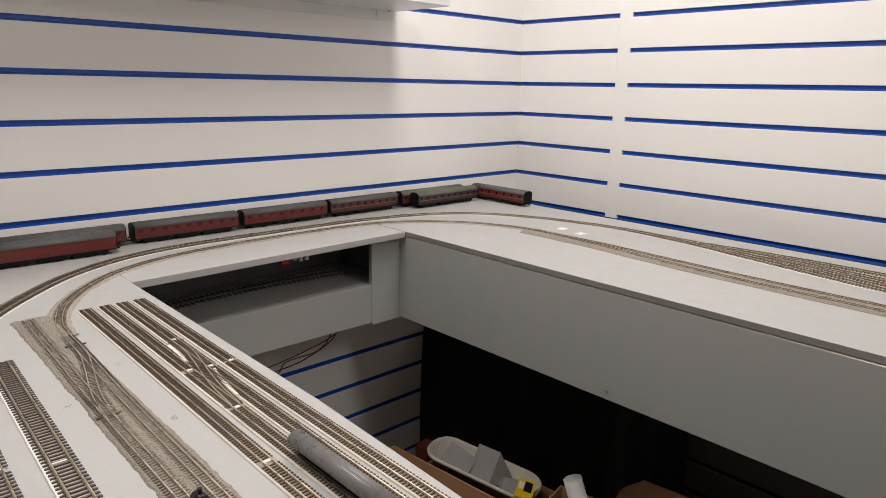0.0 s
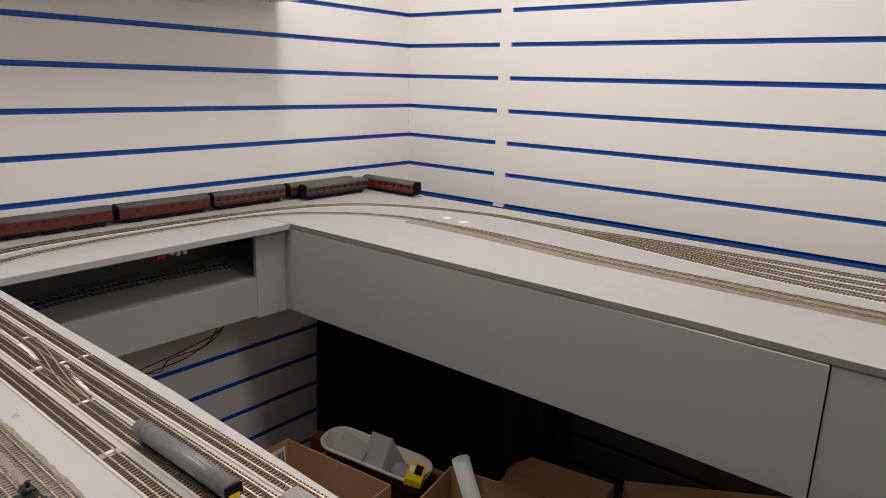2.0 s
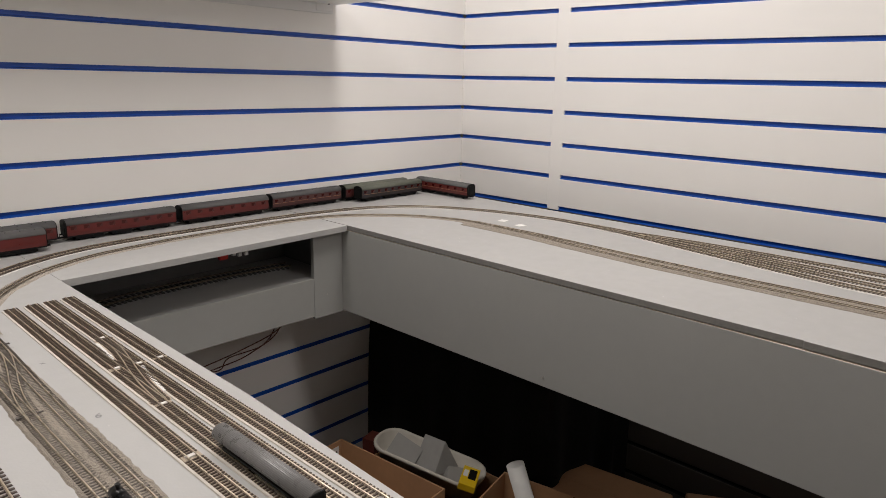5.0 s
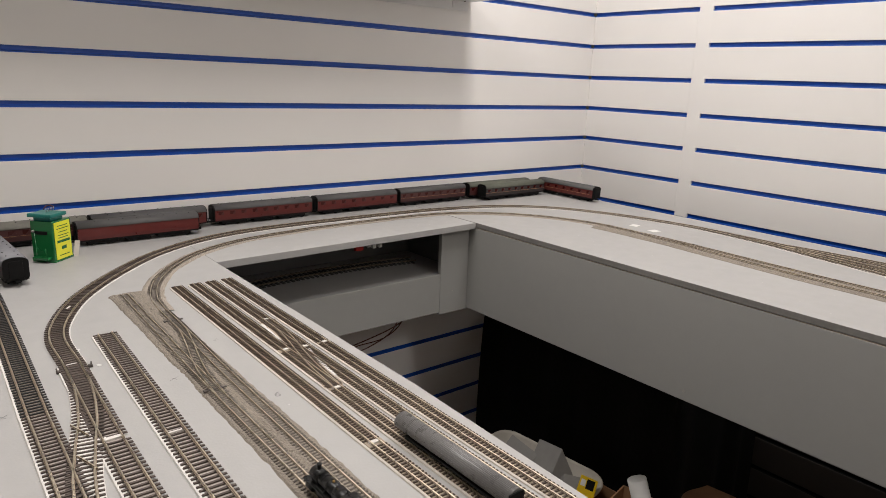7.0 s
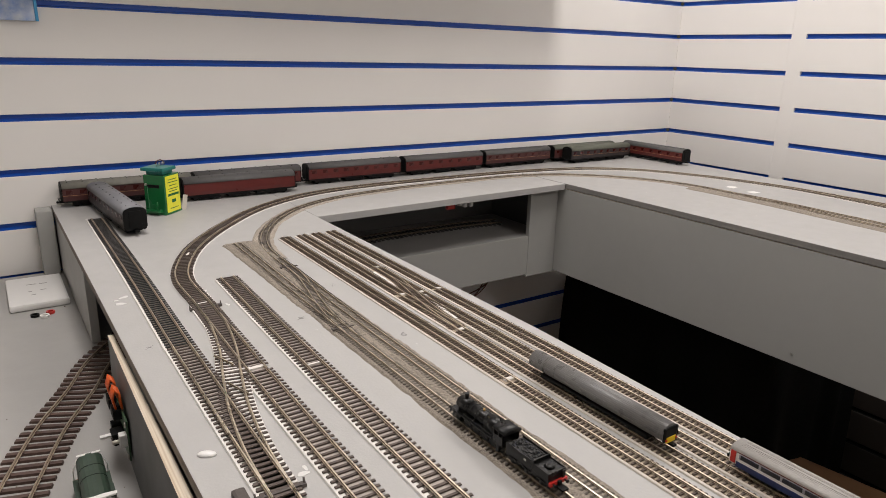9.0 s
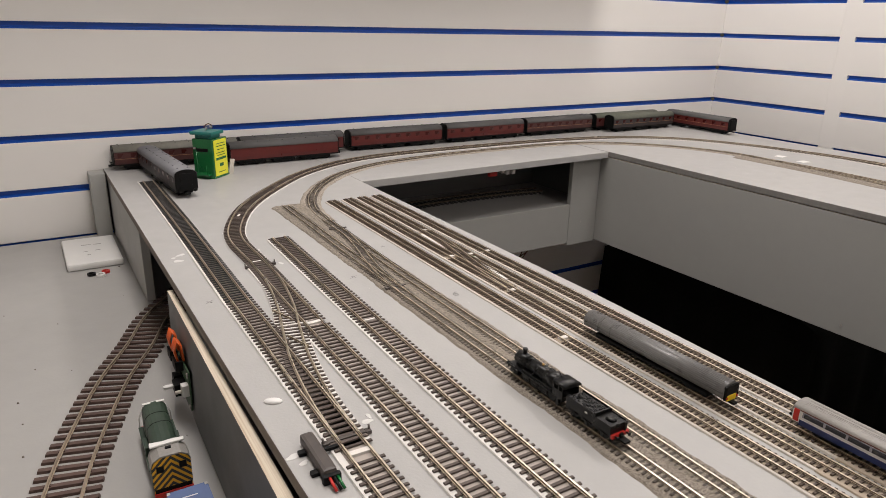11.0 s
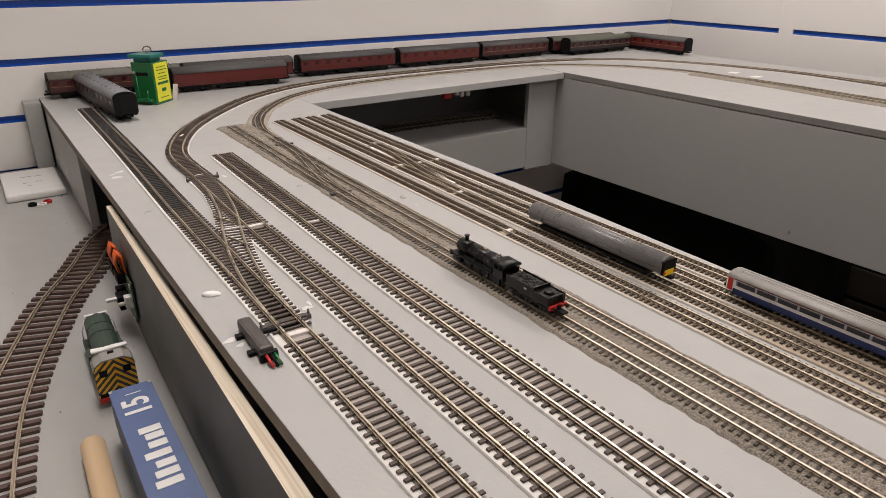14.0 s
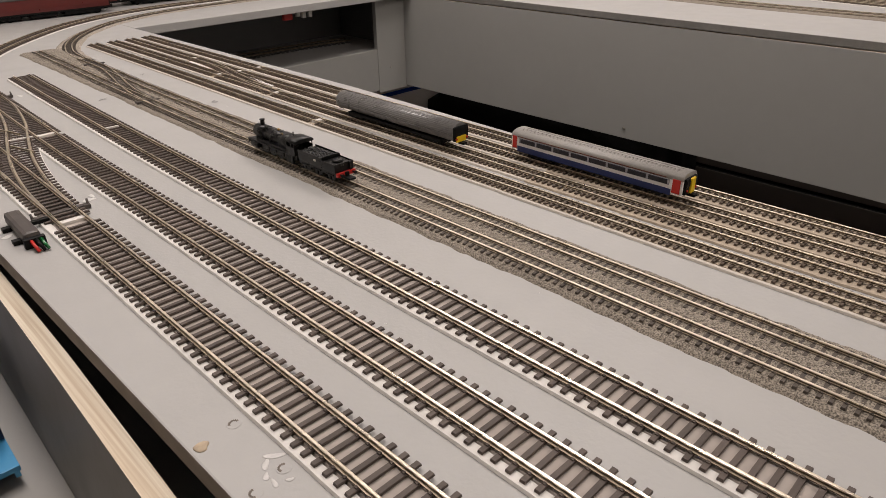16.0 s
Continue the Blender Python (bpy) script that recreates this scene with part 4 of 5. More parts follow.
for x0, x1, y, body, roof, label, panes, vents, lined in (
        (-1.838, -1.600, YC, "maroon_dark", "roof_light", "brown-maroon coach with a pale weathered roof, against the wall", 10, True, True),
        (-1.595, -1.362, YC, "maroon", "roof", "maroon coach with a dark grey roof, behind another coach", 9, True, False),
        (-1.345, -1.100, YC, "maroon", "roof", "maroon coach with a grey roof and two white lamps", 9, True, False),
        (-1.087, -0.845, YC, "maroon", "roof", "plain maroon coach with a grey roof", 8, False, False),
        (-0.835, -0.600, YC, "maroon_dark", "roof", "maroon coach with yellow lining and a grey roof", 9, True, True),
        (-0.585, -0.330, YC, "maroon_dark", "roof_green", "coach with a green-grey roof beside the wall", 9, False, False),
        (-1.632, -1.398, -0.093, "maroon", "roof", "bright maroon suburban coach standing off the track", 0, True, False),
        (-0.560, -0.310, -0.083, "umber", "roof_green", "lined maroon coach with a moss-green roof", 9, False, True)):
    coach(pose((x0 + x1) / 2, y, ZB, 0, 0, 90), x1 - x0 - 0.004, body, roof, label, panes, vents, lined)
coach(pose(-0.266, -0.160, ZB, 0, 0, 0), 0.22, "maroon", "roof", "short maroon coach standing beside the corner", 7, True, True)
coach(pose(-1.768, -0.193, ZB, 0, 0, 4.2), 0.255, "umber", "roof_silver", "dark umber coach with a silver-grey roof parked askew", 9, True, False)

# multiple units on the small sidings


def unit(m, length, body, roof, label, liveried):
    ob = thing("model_railcar", m, label, "model train", "railcars")
    w, z0, z1 = 0.0186, 0.0055, 0.0168 if liveried else 0.0162
    tuck = 0.05 if liveried else 0.22
    h = length / 2
    if liveried:
        part("body", prism(B(), body_outline(w, z0, z1, tuck), -h, h), M[body], ob)
        part("roof", prism(B(), roof_outline(w + 0.0002, z1, 0.0038, 12), -h, h, True), M[roof], ob)
    else:
        ring_ = [(0.0093 * math.cos(a), 0.0125 + (0.0092 if math.sin(a) > 0 else 0.0072) * math.sin(a)) for a in (math.tau * k / 28 for k in range(28))]
        part("body", prism(B(), [ring_[k] for k in range(14, 28)] + [ring_[0]], -h, h, True), M[body], ob)
        part("roof", prism(B(), [(x * 1.004, z_ + 0.0001) for x, z_ in ring_[0:15]], -h, h, True), M[roof], ob)
    part("underframe", box(B(), -w * 0.40, w * 0.40, -h * 0.8, h * 0.8, 0.0032, z0 + 0.0003, 0.0005), M["black"], ob)
    for s in (-1, 1):
        bogie(ob, s * (h - 0.026), 0.0031, 0.016, 0.0084, 0.0145, 0.0002)
        part("coupling", box(B(), -0.0022, 0.0022, s * (h - 0.001), s * (h + 0.006), 0.0042, 0.0062, 0.0004), M["black"], ob)
        reach = h + 0.0016 if liveried and s < 0 else h + 0.0003
        for e in ((-0.62, 0.62) if liveried else (0.0,)):
            half = w * (0.13 if liveried else 0.40)
            part("cab_window", box(B(), e * w * 0.42 - half, e * w * 0.42 + half, s * reach - 0.0006, s * reach + 0.0006, 0.0115, 0.0160, 0.0004), M["glass"], ob)
    # front end
    if not liveried:
        part("cab_face", box(B(), -w * 0.44, w * 0.44, -h - 0.0014, -h + 0.0005, z0 + 0.0014, z1 + 0.0030, 0.0018), M["black"], ob)
    e_ = 0.42 if liveried else 0.30
    part("cab_front", box(B(), -w * e_, w * e_, -h - 0.0018, -h + 0.0005, z0 + 0.0005, 0.0172 if liveried else 0.0112, 0.0006), M["black" if liveried else "yellow"], ob, "black end panel" if liveried else "yellow warning panel")
    if liveried:
        part("gangway", box(B(), -0.0028, 0.0028, -h - 0.0032, -h - 0.0014, z0 + 0.001, 0.0172, 0.0006), M["yellow"], ob, "yellow gangway door")
    for e in (-1, 1):
        part("tail_lamp", tube(B(), (e * 0.006, -h - 0.0012, 0.0090), (e * 0.006, -h - 0.0024, 0.0090), 0.0009, seg=8), M["red"], ob)
    if liveried:
        for s in (-1, 1):
            x = s * (w / 2 + 0.0001)
            part("blue_band", box(B(), x - 0.0003, x + 0.0003, -h + 0.008, h - 0.006, z0 - 0.0010, 0.0088), M["navy"], ob, "navy blue lower band")
            for u, top in ((0.0075, 0.0189), (0.0060, 0.0196), (0.0045, 0.0201), (0.0030, 0.0204), (0.0015, 0.0206)):
                part("roof_rib", box(B(), s * u - 0.00016, s * u + 0.00016, -h + 0.006, h - 0.006, top - 0.0012, top + 0.0002), M["silver"], ob)
            part("red_stripe", box(B(), x - 0.0003, x + 0.0003, -h + 0.012, h - 0.006, 0.0161, 0.0166), M["dull_red"], ob, "thin red stripe")
            part("cab_door", box(B(), x - 0.0004, x + 0.0004, -h + 0.0016, -h + 0.0072, z0 + 0.001, 0.0163, 0.0002), M["red"], ob, "red end door")
            part("cab_door", box(B(), x - 0.0004, x + 0.0004, h - 0.0050, h - 0.0010, z0 + 0.001, 0.0163, 0.0002), M["red"], ob, "red end door")
            n = 8
            part("window_band", box(B(), x - 0.0003, x + 0.0003, -h + 0.0095, h - 0.0075, 0.0113, 0.0154, 0.0003), M["train_pillar"], ob, "dark blue band between the windows")
            for k in range(n):
                y0 = -h + 0.010 + k * (length - 0.018) / n
                part("window", box(B(), x - 0.0005, x + 0.0005, y0 + 0.0008, y0 + (length - 0.018) / n - 0.0008, 0.0116, 0.0151, 0.0004), M["train_glass"], ob)
    if not liveried:
        rib = sheet("body_rib", tube(B(), (0, -h + 0.003, 0), (0, h - 0.003, 0), 0.00027, seg=5), M["grey_train"])
        for k in range(25):
            a_ = math.radians(-20 + 220 * k / 24)
            part("body_rib", rib, None, ob, at=pose(0.0093 * math.cos(a_), 0, 0.0125 + (0.0092 if math.sin(a_) > 0 else 0.0072) * math.sin(a_)))
    return ob


unit(pose(-1.5300, -1.1130, ZB + 0.0046), 0.156, "grey_train", "grey_train", "plain grey unpainted-looking railcar with a yellow front", False)
unit(pose(-1.5035, -1.3050, ZB + 0.0046), 0.146, "white_train", "silver", "white and blue railcar with red doors and stripes", True)

# steam engine with its tender


def steam_engine(m):
    ob = thing("model_steam_engine", m, "satin black steam engine and tender with red buffer beam", "model train")
    # local y: the chimney end is +y
    z = 0.0002
    part("running_plate", box(B(), -0.0088, 0.0088, -0.002, 0.064, 0.0088, 0.0098, 0.0003), M["loco"], ob)
    part("frames", box(B(), -0.0040, 0.0040, 0.0, 0.062, 0.003, 0.0089, 0.0004), M["loco"], ob)
    part("boiler", tube(B(), (0, 0.014, 0.0172), (0, 0.046, 0.0172), 0.0064, 0.0058, 20), M["loco"], ob)
    part("smokebox", tube(B(), (0, 0.0455, 0.0172), (0, 0.0590, 0.0172), 0.0062, 0.0062, 20), M["loco"], ob)
    part("smokebox_door", tube(B(), (0, 0.0590, 0.0172), (0, 0.0602, 0.0172), 0.0050, 0.0030, 16), M["loco"], ob)
    part("saddle", box(B(), -0.0045, 0.0045, 0.047, 0.058, 0.0096, 0.0125, 0.0004), M["loco"], ob)
    bm = tube(B(), (0, 0.0525, 0.0226), (0, 0.0525, 0.0278), 0.0019, 0.0017, 14)
    tube(bm, (0, 0.0525, 0.0276), (0, 0.0525, 0.0285), 0.0023, 0.0023, 14)
    part("chimney", bm, M["loco"], ob)
    part("safety_valve", tube(B(), (0, 0.0290, 0.0226), (0, 0.0290, 0.0250), 0.0013, 0.0009, 12), M["brass"], ob, "small brass safety valve cover")
    for y in (0.0225, 0.0330, 0.0400):
        part("boiler_band", tube(B(), (0, y - 0.0003, 0.0172), (0, y + 0.0003, 0.0172), 0.0066 - 0.019 * (y - 0.014), seg=20), M["loco"], ob)
    for s in (-1, 1):
        part("handrail", wire_along(B(), [(s * 0.0068, 0.010, 0.0205), (s * 0.0068, 0.034, 0.0203), (s * 0.0066, 0.058, 0.0200)], 0.00018), M["loco"], ob)
        part("feed_pipe", wire_along(B(), [(s * 0.0050, 0.030, 0.0215), (s * 0.0066, 0.031, 0.0180), (s * 0.0070, 0.034, 0.0125), (s * 0.0074, 0.036, 0.0100)], 0.0006), M["loco"], ob)
        part("step", box(B(), s * 0.0080 - 0.0010, s * 0.0080 + 0.0010, -0.0010, 0.0022, 0.0018, 0.0090, 0.0003), M["loco"], ob)
        part("front_step", box(B(), s * 0.0080 - 0.0008, s * 0.0080 + 0.0008, 0.0580, 0.0600, 0.0030, 0.0090, 0.0003), M["loco"], ob)
    part("whistle", tube(B(), (0.0010, 0.0095, 0.0240), (0.0010, 0.0095, 0.0262), 0.0004, 0.0005, 8), M["loco"], ob)
    part("firebox", prism(B(), roof_outline(0.0134, 0.0172, 0.0066, 12)[:11] + [(-0.0067, 0.0172), (-0.0062, 0.0098), (0.0062, 0.0098), (0.0067, 0.0172)], 0.006, 0.022, True), M["loco"], ob)
    for s in (-1, 1):
        x = s * 0.0086
        bm = B()
        for y0, y1, z0, z1 in ((-0.0045, 0.0068, 0.0098, 0.0172), (-0.0005, 0.0008, 0.0170, 0.0226), (0.0055, 0.0068, 0.0170, 0.0226), (-0.0045, -0.0039, 0.0170, 0.0224)):
            box(bm, x - 0.0003, x + 0.0003, y0, y1, z0, z1)
        part("cab_side", bm, M["loco"], ob)
        part("splasher", box(B(), s * 0.0062 - 0.0012, s * 0.0062 + 0.0012, 0.010, 0.048, 0.0096, 0.0120, 0.0006), M["loco"], ob)
        part("cylinder", tube(B(), (s * 0.0075, 0.049, 0.0062), (s * 0.0075, 0.059, 0.0062), 0.0026, seg=12), M["loco"], ob)
        rod = box(B(), s * 0.0078 - 0.0003, s * 0.0078 + 0.0003, 0.010, 0.043, 0.0042, 0.0047)
        part("coupling_rod", rod, M["loco"], ob)
        for y in (0.010, 0.021, 0.032, 0.043):
            bm = tube(B(), (s * 0.0045, y, 0.0046 + z), (s * 0.0060, y, 0.0046 + z), 0.0046, seg=18)
            part("driving_wheel", bm, M["loco"], ob)
        part("leading_wheel", tube(B(), (s * 0.0045, 0.0575, 0.0030 + z), (s * 0.0058, 0.0575, 0.0030 + z), 0.0030, seg=16), M["loco"], ob)
        bm = tube(B(), (s * 0.0058, 0.0640, 0.0078), (s * 0.0058, 0.0672, 0.0078), 0.0007, seg=8)
        tube(bm, (s * 0.0058, 0.0670, 0.0078), (s * 0.0058, 0.0676, 0.0078), 0.0015, seg=10)
        part("buffer", bm, M["loco"], ob)
    part("cab_front", box(B(), -0.0086, 0.0086, 0.0064, 0.0072, 0.0098, 0.0227), M["loco"], ob)
    part("cab_roof", prism(B(), roof_outline(0.0172, 0.0222, 0.0021, 10), -0.0070, 0.0078, True), M["loco"], ob)
    part("front_beam", box(B(), -0.0086, 0.0086, 0.0635, 0.0645, 0.0062, 0.0098, 0.0002), M["loco"], ob)
    part("front_coupling", box(B(), -0.003, 0.003, 0.0645, 0.0705, 0.0045, 0.0060, 0.0005), M["black"], ob)
    # tender
    part("tender_frame", box(B(), -0.0080, 0.0080, -0.0560, -0.0085, 0.0052, 0.0090, 0.0004), M["loco"], ob)
    part("tender_body", box(B(), -0.0088, 0.0088, -0.0555, -0.0090, 0.0090, 0.0152, 0.0005), M["loco"], ob)
    for s in (-1, 1):
        part("tender_side_sheet", box(B(), s * 0.0085 - 0.0003, s * 0.0085 + 0.0003, -0.0400, -0.0090, 0.0150, 0.0178, 0.0002), M["loco"], ob)
        part("tender_side_sheet", box(B(), s * 0.0085 - 0.0003, s * 0.0085 + 0.0003, -0.0555, -0.0398, 0.0150, 0.0162, 0.0002), M["loco"], ob)
        for y in (-0.017, -0.032, -0.048):
            part("axle_box", box(B(), s * 0.0083 - 0.0007, s * 0.0083 + 0.0007, y - 0.0014, y + 0.0014, 0.0026, 0.0058, 0.0003), M["loco"], ob)
            part("leaf_spring", box(B(), s * 0.0083 - 0.0005, s * 0.0083 + 0.0005, y - 0.0045, y + 0.0045, 0.0058, 0.0068, 0.0002), M["loco"], ob)
        part("crest", box(B(), s * 0.0089 - 0.00015, s * 0.0089 + 0.00015, -0.0320, -0.0295, 0.0132, 0.0148), M["cream"], ob, "tiny worn crest")
        for y in (-0.017, -0.032, -0.048):
            part("tender_wheel", tube(B(), (s * 0.0045, y, 0.0036 + z), (s * 0.0060, y, 0.0036 + z), 0.0036, seg=16), M["loco"], ob)
        bm = tube(B(), (s * 0.0058, -0.0575, 0.0078), (s * 0.0058, -0.0605, 0.0078), 0.0007, seg=8)
        tube(bm, (s * 0.0058, -0.0604, 0.0078), (s * 0.0058, -0.0610, 0.0078), 0.0015, seg=10)
        part("buffer", bm, M["loco"], ob)
    rnd = random.Random(7)
    bm = B()
    for k in range(150):
        x, y = rnd.uniform(-0.0072, 0.0072), rnd.uniform(-0.036, -0.011)
        zz = 0.0152 + 0.0028 * (1 - (x / 0.009) ** 2) * (0.6 + 0.4 * rnd.random())
        r = rnd.uniform(0.0006, 0.0012)
        bmesh.ops.create_icosphere(bm, subdivisions=1, radius=r, matrix=pose(x, y, zz, rnd.uniform(0, 180), rnd.uniform(0, 180), 0))
    box(bm, -0.0080, 0.0080, -0.0375, -0.0095, 0.0150, 0.0160)
    part("coal_load", bm, M["coal"], ob, "heap of black coal lumps")
    part("tender_dome", tube(B(), (0, -0.0475, 0.0150), (0, -0.0475, 0.0172), 0.0044, 0.0030, 16), M["loco"], ob)
    part("coal_plate", box(B(), -0.0084, 0.0084, -0.0392, -0.0380, 0.0150, 0.0184, 0.0003), M["loco"], ob)
    part("tender_rear_sheet", box(B(), -0.0084, 0.0084, -0.0555, -0.0547, 0.0150, 0.0164, 0.0002), M["loco"], ob)
    part("rear_beam", box(B(), -0.0086, 0.0086, -0.0578, -0.0558, 0.0058, 0.0092, 0.0002), M["red"], ob, "red buffer beam")
    part("draw_hook", box(B(), -0.0016, 0.0016, -0.0592, -0.0574, 0.0058, 0.0094, 0.0003), M["black"], ob)
    part("rear_coupling", box(B(), -0.003, 0.003, -0.0650, -0.0578, 0.0040, 0.0058, 0.0005), M["black"], ob)
    for y in (-0.052,):
        part("rear_ladder", box(B(), 0.0040, 0.0060, -0.0572, -0.0566, 0.0095, 0.0165), M["loco"], ob)
    return ob


steam_engine(pose(N1X + 0.0005, -1.127, ZB + 0.0058) @ Matrix.Diagonal((0.96, 1.0, 0.88, 1)))

# green shunting engine on the lower board


def shunter(m):
    ob = thing("model_diesel_shunter", m, "green diesel shunter with wasp-striped cab end, on the board", "model train")
    part("underframe", box(B(), -0.0155, 0.0155, -0.055, 0.055, 0.008, 0.0135, 0.0006), M["black"], ob)
    hood = [(-0.0118, 0.0135), (-0.0118, 0.032), (-0.0110, 0.0358), (-0.0088, 0.0388), (-0.0058, 0.0406), (-0.002, 0.0413), (0.002, 0.0413), (0.0058, 0.0406), (0.0088, 0.0388), (0.0110, 0.0358), (0.0118, 0.032), (0.0118, 0.0135)]
    part("bonnet", prism(B(), hood, -0.036, 0.052), M["loco_green"], ob)
    for y in (0.012, 0.030):
        part("bonnet_seam", prism(B(), [(x * 1.012, z + 0.0002) for x, z in hood], y - 0.0004, y + 0.0004), M["black"], ob)
    part("radiator", box(B(), -0.0105, 0.0105, 0.0515, 0.0535, 0.015, 0.037, 0.0004), M["black"], ob)
    cab = [(-0.0165, 0.0135), (-0.0165, 0.036), (-0.0145, 0.0405), (-0.0085, 0.0445), (0.0085, 0.0445), (0.0145, 0.0405), (0.0165, 0.036), (0.0165, 0.0135)]
    part("cab", prism(B(), cab, -0.0535, -0.0360), M["loco_green"], ob)
    part("cab_roof", prism(B(), [(-0.0170, 0.0362), (-0.0152, 0.0418), (-0.0088, 0.0460), (0.0088, 0.0460), (0.0152, 0.0418), (0.0170, 0.0362), (0.0150, 0.0408), (0.0088, 0.0446), (-0.0088, 0.0446), (-0.0150, 0.0408)], -0.0545, -0.0355), M["silver"], ob, "pale grey cab roof")
    part("cab_end", prism(B(), [(x * 0.985, z - 0.0003 if z > 0.02 else 0.0095) for x, z in cab], -0.0543, -0.0533), M["wasp"], ob, "yellow and black chevron stripes")
    for s in (-1, 1):
        part("end_window", box(B(), s * 0.0095 - 0.0032, s * 0.0095 + 0.0032, -0.0550, -0.0540, 0.0300, 0.0365, 0.0004), M["glass"], ob)
        part("side_window", box(B(), s * 0.0166 - 0.0003, s * 0.0166 + 0.0003, -0.050, -0.041, 0.028, 0.036, 0.0003), M["glass"], ob)
        part("running_board", box(B(), s * 0.0140 - 0.0025, s * 0.0140 + 0.0025, -0.024, 0.055, 0.0130, 0.0142, 0.0003), M["loco_green"], ob)
        part("battery_box", box(B(), s * 0.0140 - 0.0022, s * 0.0140 + 0.0022, 0.000, 0.018, 0.0142, 0.0235, 0.0006), M["loco_green"], ob)
        for y in (-0.033, 0.0, 0.033):
            part("wheel", tube(B(), (s * 0.0085, y, 0.0088), (s * 0.0105, y, 0.0088), 0.0086, seg=18), M["black"], ob)
        part("handrail", wire_along(B(), [(s * 0.0150, 0.0545, 0.014), (s * 0.0150, 0.0545, 0.024), (s * 0.0105, 0.0545, 0.036)], 0.0005), M["white"], ob, "thin white handrail")
    part("buffer_beam", box(B(), -0.0165, 0.0165, -0.0565, -0.0540, 0.0050, 0.0098, 0.0004), M["red"], ob, "red buffer beam")
    part("front_beam", box(B(), -0.0150, 0.0150, 0.0545, 0.0565, 0.0085, 0.0135, 0.0004), M["red"], ob)
    part("roof_sticker", slab([(-0.0150, -0.0390), (0.0145, -0.0385), (0.0150, -0.0335), (0.004, -0.0325), (-0.004, -0.0332), (-0.0145, -0.0315)], 0.0461, 0.0482), M["paper"], ob, "folded strip of white paper")
    part("marker_plate", box(B(), -0.0105, 0.0105, 0.0500, 0.0530, 0.0405, 0.0412), M["paper"], ob)
    part("horn", box(B(), -0.0025, 0.0025, -0.0445, -0.0415, 0.0458, 0.0472, 0.0003), M["black"], ob)
    return ob


shunter(pose(-1.9030, -0.861, ZL, 0, 0, -1.5))

# container wagon
wag = thing("model_container_wagon", pose(-1.9022, -1.067, ZL, 0, 0, -0.5), "light blue flat wagon carrying a blue container", "model wagon")
part("wagon_deck", box(B(), -0.0160, 0.0160, -0.098, 0.090, 0.0105, 0.0145, 0.0006), M["cyan"], wag)
bm = box(B(), -0.0150, -0.0120, -0.098, 0.090, 0.0065, 0.0110, 0.0003)
box(bm, 0.0120, 0.0150, -0.098, 0.090, 0.0065, 0.0110, 0.0003)
part("sole_bars", bm, M["cyan"], wag)
for y in (-0.093, -0.086):
    part("deck_slot", box(B(), -0.004, 0.004, y - 0.002, y + 0.002, 0.0144, 0.0149), M["black"], wag)
for s in (-1, 1):
    bogie(wag, s * 0.070, 0.0052, 0.024, 0.0155, 0.026, 0.0)
    part("coupling", box(B(), -0.003, 0.003, s * 0.092 - 0.006, s * 0.092 + 0.008, 0.0075, 0.0095, 0.0005), M["black"], wag)
con = thing("model_container", pose(-1.9020, -1.0525, ZL + 0.0152, 0, 0, -0.5), "blue shipping container with white lettering on its roof", "container")
part("box_body", box(B(), -0.0158, 0.0158, -0.0818, 0.0818, 0.0, 0.0318, 0.0006), M["blue_dark"], con, "deep blue sides and doors")
part("roof_panel", box(B(), -0.0160, 0.0160, -0.0820, 0.0820, 0.0316, 0.0328, 0.0004), M["blue_box"], con, "faded blue roof")
for sx_ in (-1, 1):
    for sy_ in (-1, 1):
        part("corner_casting", box(B(), sx_ * 0.0146 - 0.0012, sx_ * 0.0146 + 0.0012, sy_ * 0.0800 - 0.0016, sy_ * 0.0800 + 0.0016, 0.0322, 0.0333, 0.0002), M["metal"], con)
    part("door_bar", box(B(), sx_ * 0.006 - 0.0004, sx_ * 0.006 + 0.0004, -0.0828, -0.0818, 0.002, 0.030), M["navy"], con)
lettering("15", 0.0265, 0.0001, M["white"], con, pose(0, 0.0500, 0.0331, 0, 0, 90), "white painted number", 0.0006)
# the operator's name, as plain white bars of its size
for y, lo_, hi_ in ((-0.0480, -0.0070, 0.0065), (-0.0375, -0.0070, 0.0050), (-0.0270, -0.0070, 0.0030), (-0.0155, -0.0070, 0.0065), (-0.0035, -0.0070, 0.0030), (0.0070, -0.0070, 0.0030), (0.0160, -0.0070, 0.0050)):
    part("name_bar", box(B(), -hi_ * 1.35, -lo_ * 1.25, y - 0.0037, y + 0.0037, 0.0327, 0.0332, 0.0006), M["white"], con, "plain white bar of lettering")
for y in (0.070, -0.070):
    part("small_print", box(B(), -0.006, 0.006, y - 0.0005, y + 0.0005, 0.0327, 0.0330), M["white"], con)

rod = solid("wooden_dowel", tube(B(), (-1.9365, -0.977, ZL + 0.0092), (-1.9480, -1.40, ZL + 0.0092), 0.0090, seg=24), M["dowel"], "pale round wooden dowel lying on the lower board", "dowel")

# green tin with a yellow label
tin = thing("green_tin", pose(-1.686, -0.204, ZB, 0, 0, 43.3), "gloss green tin with a yellow label and teal lid", "tin")
part("tin_body", box(B(), 0.0, 0.048, 0.0, 0.042, 0.0015, 0.0735, 0.002), M["green"], tin)
part("tin_foot", box(B(), -0.001, 0.049, -0.001, 0.043, 0.0, 0.004, 0.001), M["green"], tin)
part("label_panel", box(B(), 0.004, 0.044, -0.0012, 0.0004, 0.004, 0.071, 0.0006), M["lemon"], tin, "yellow printed label")
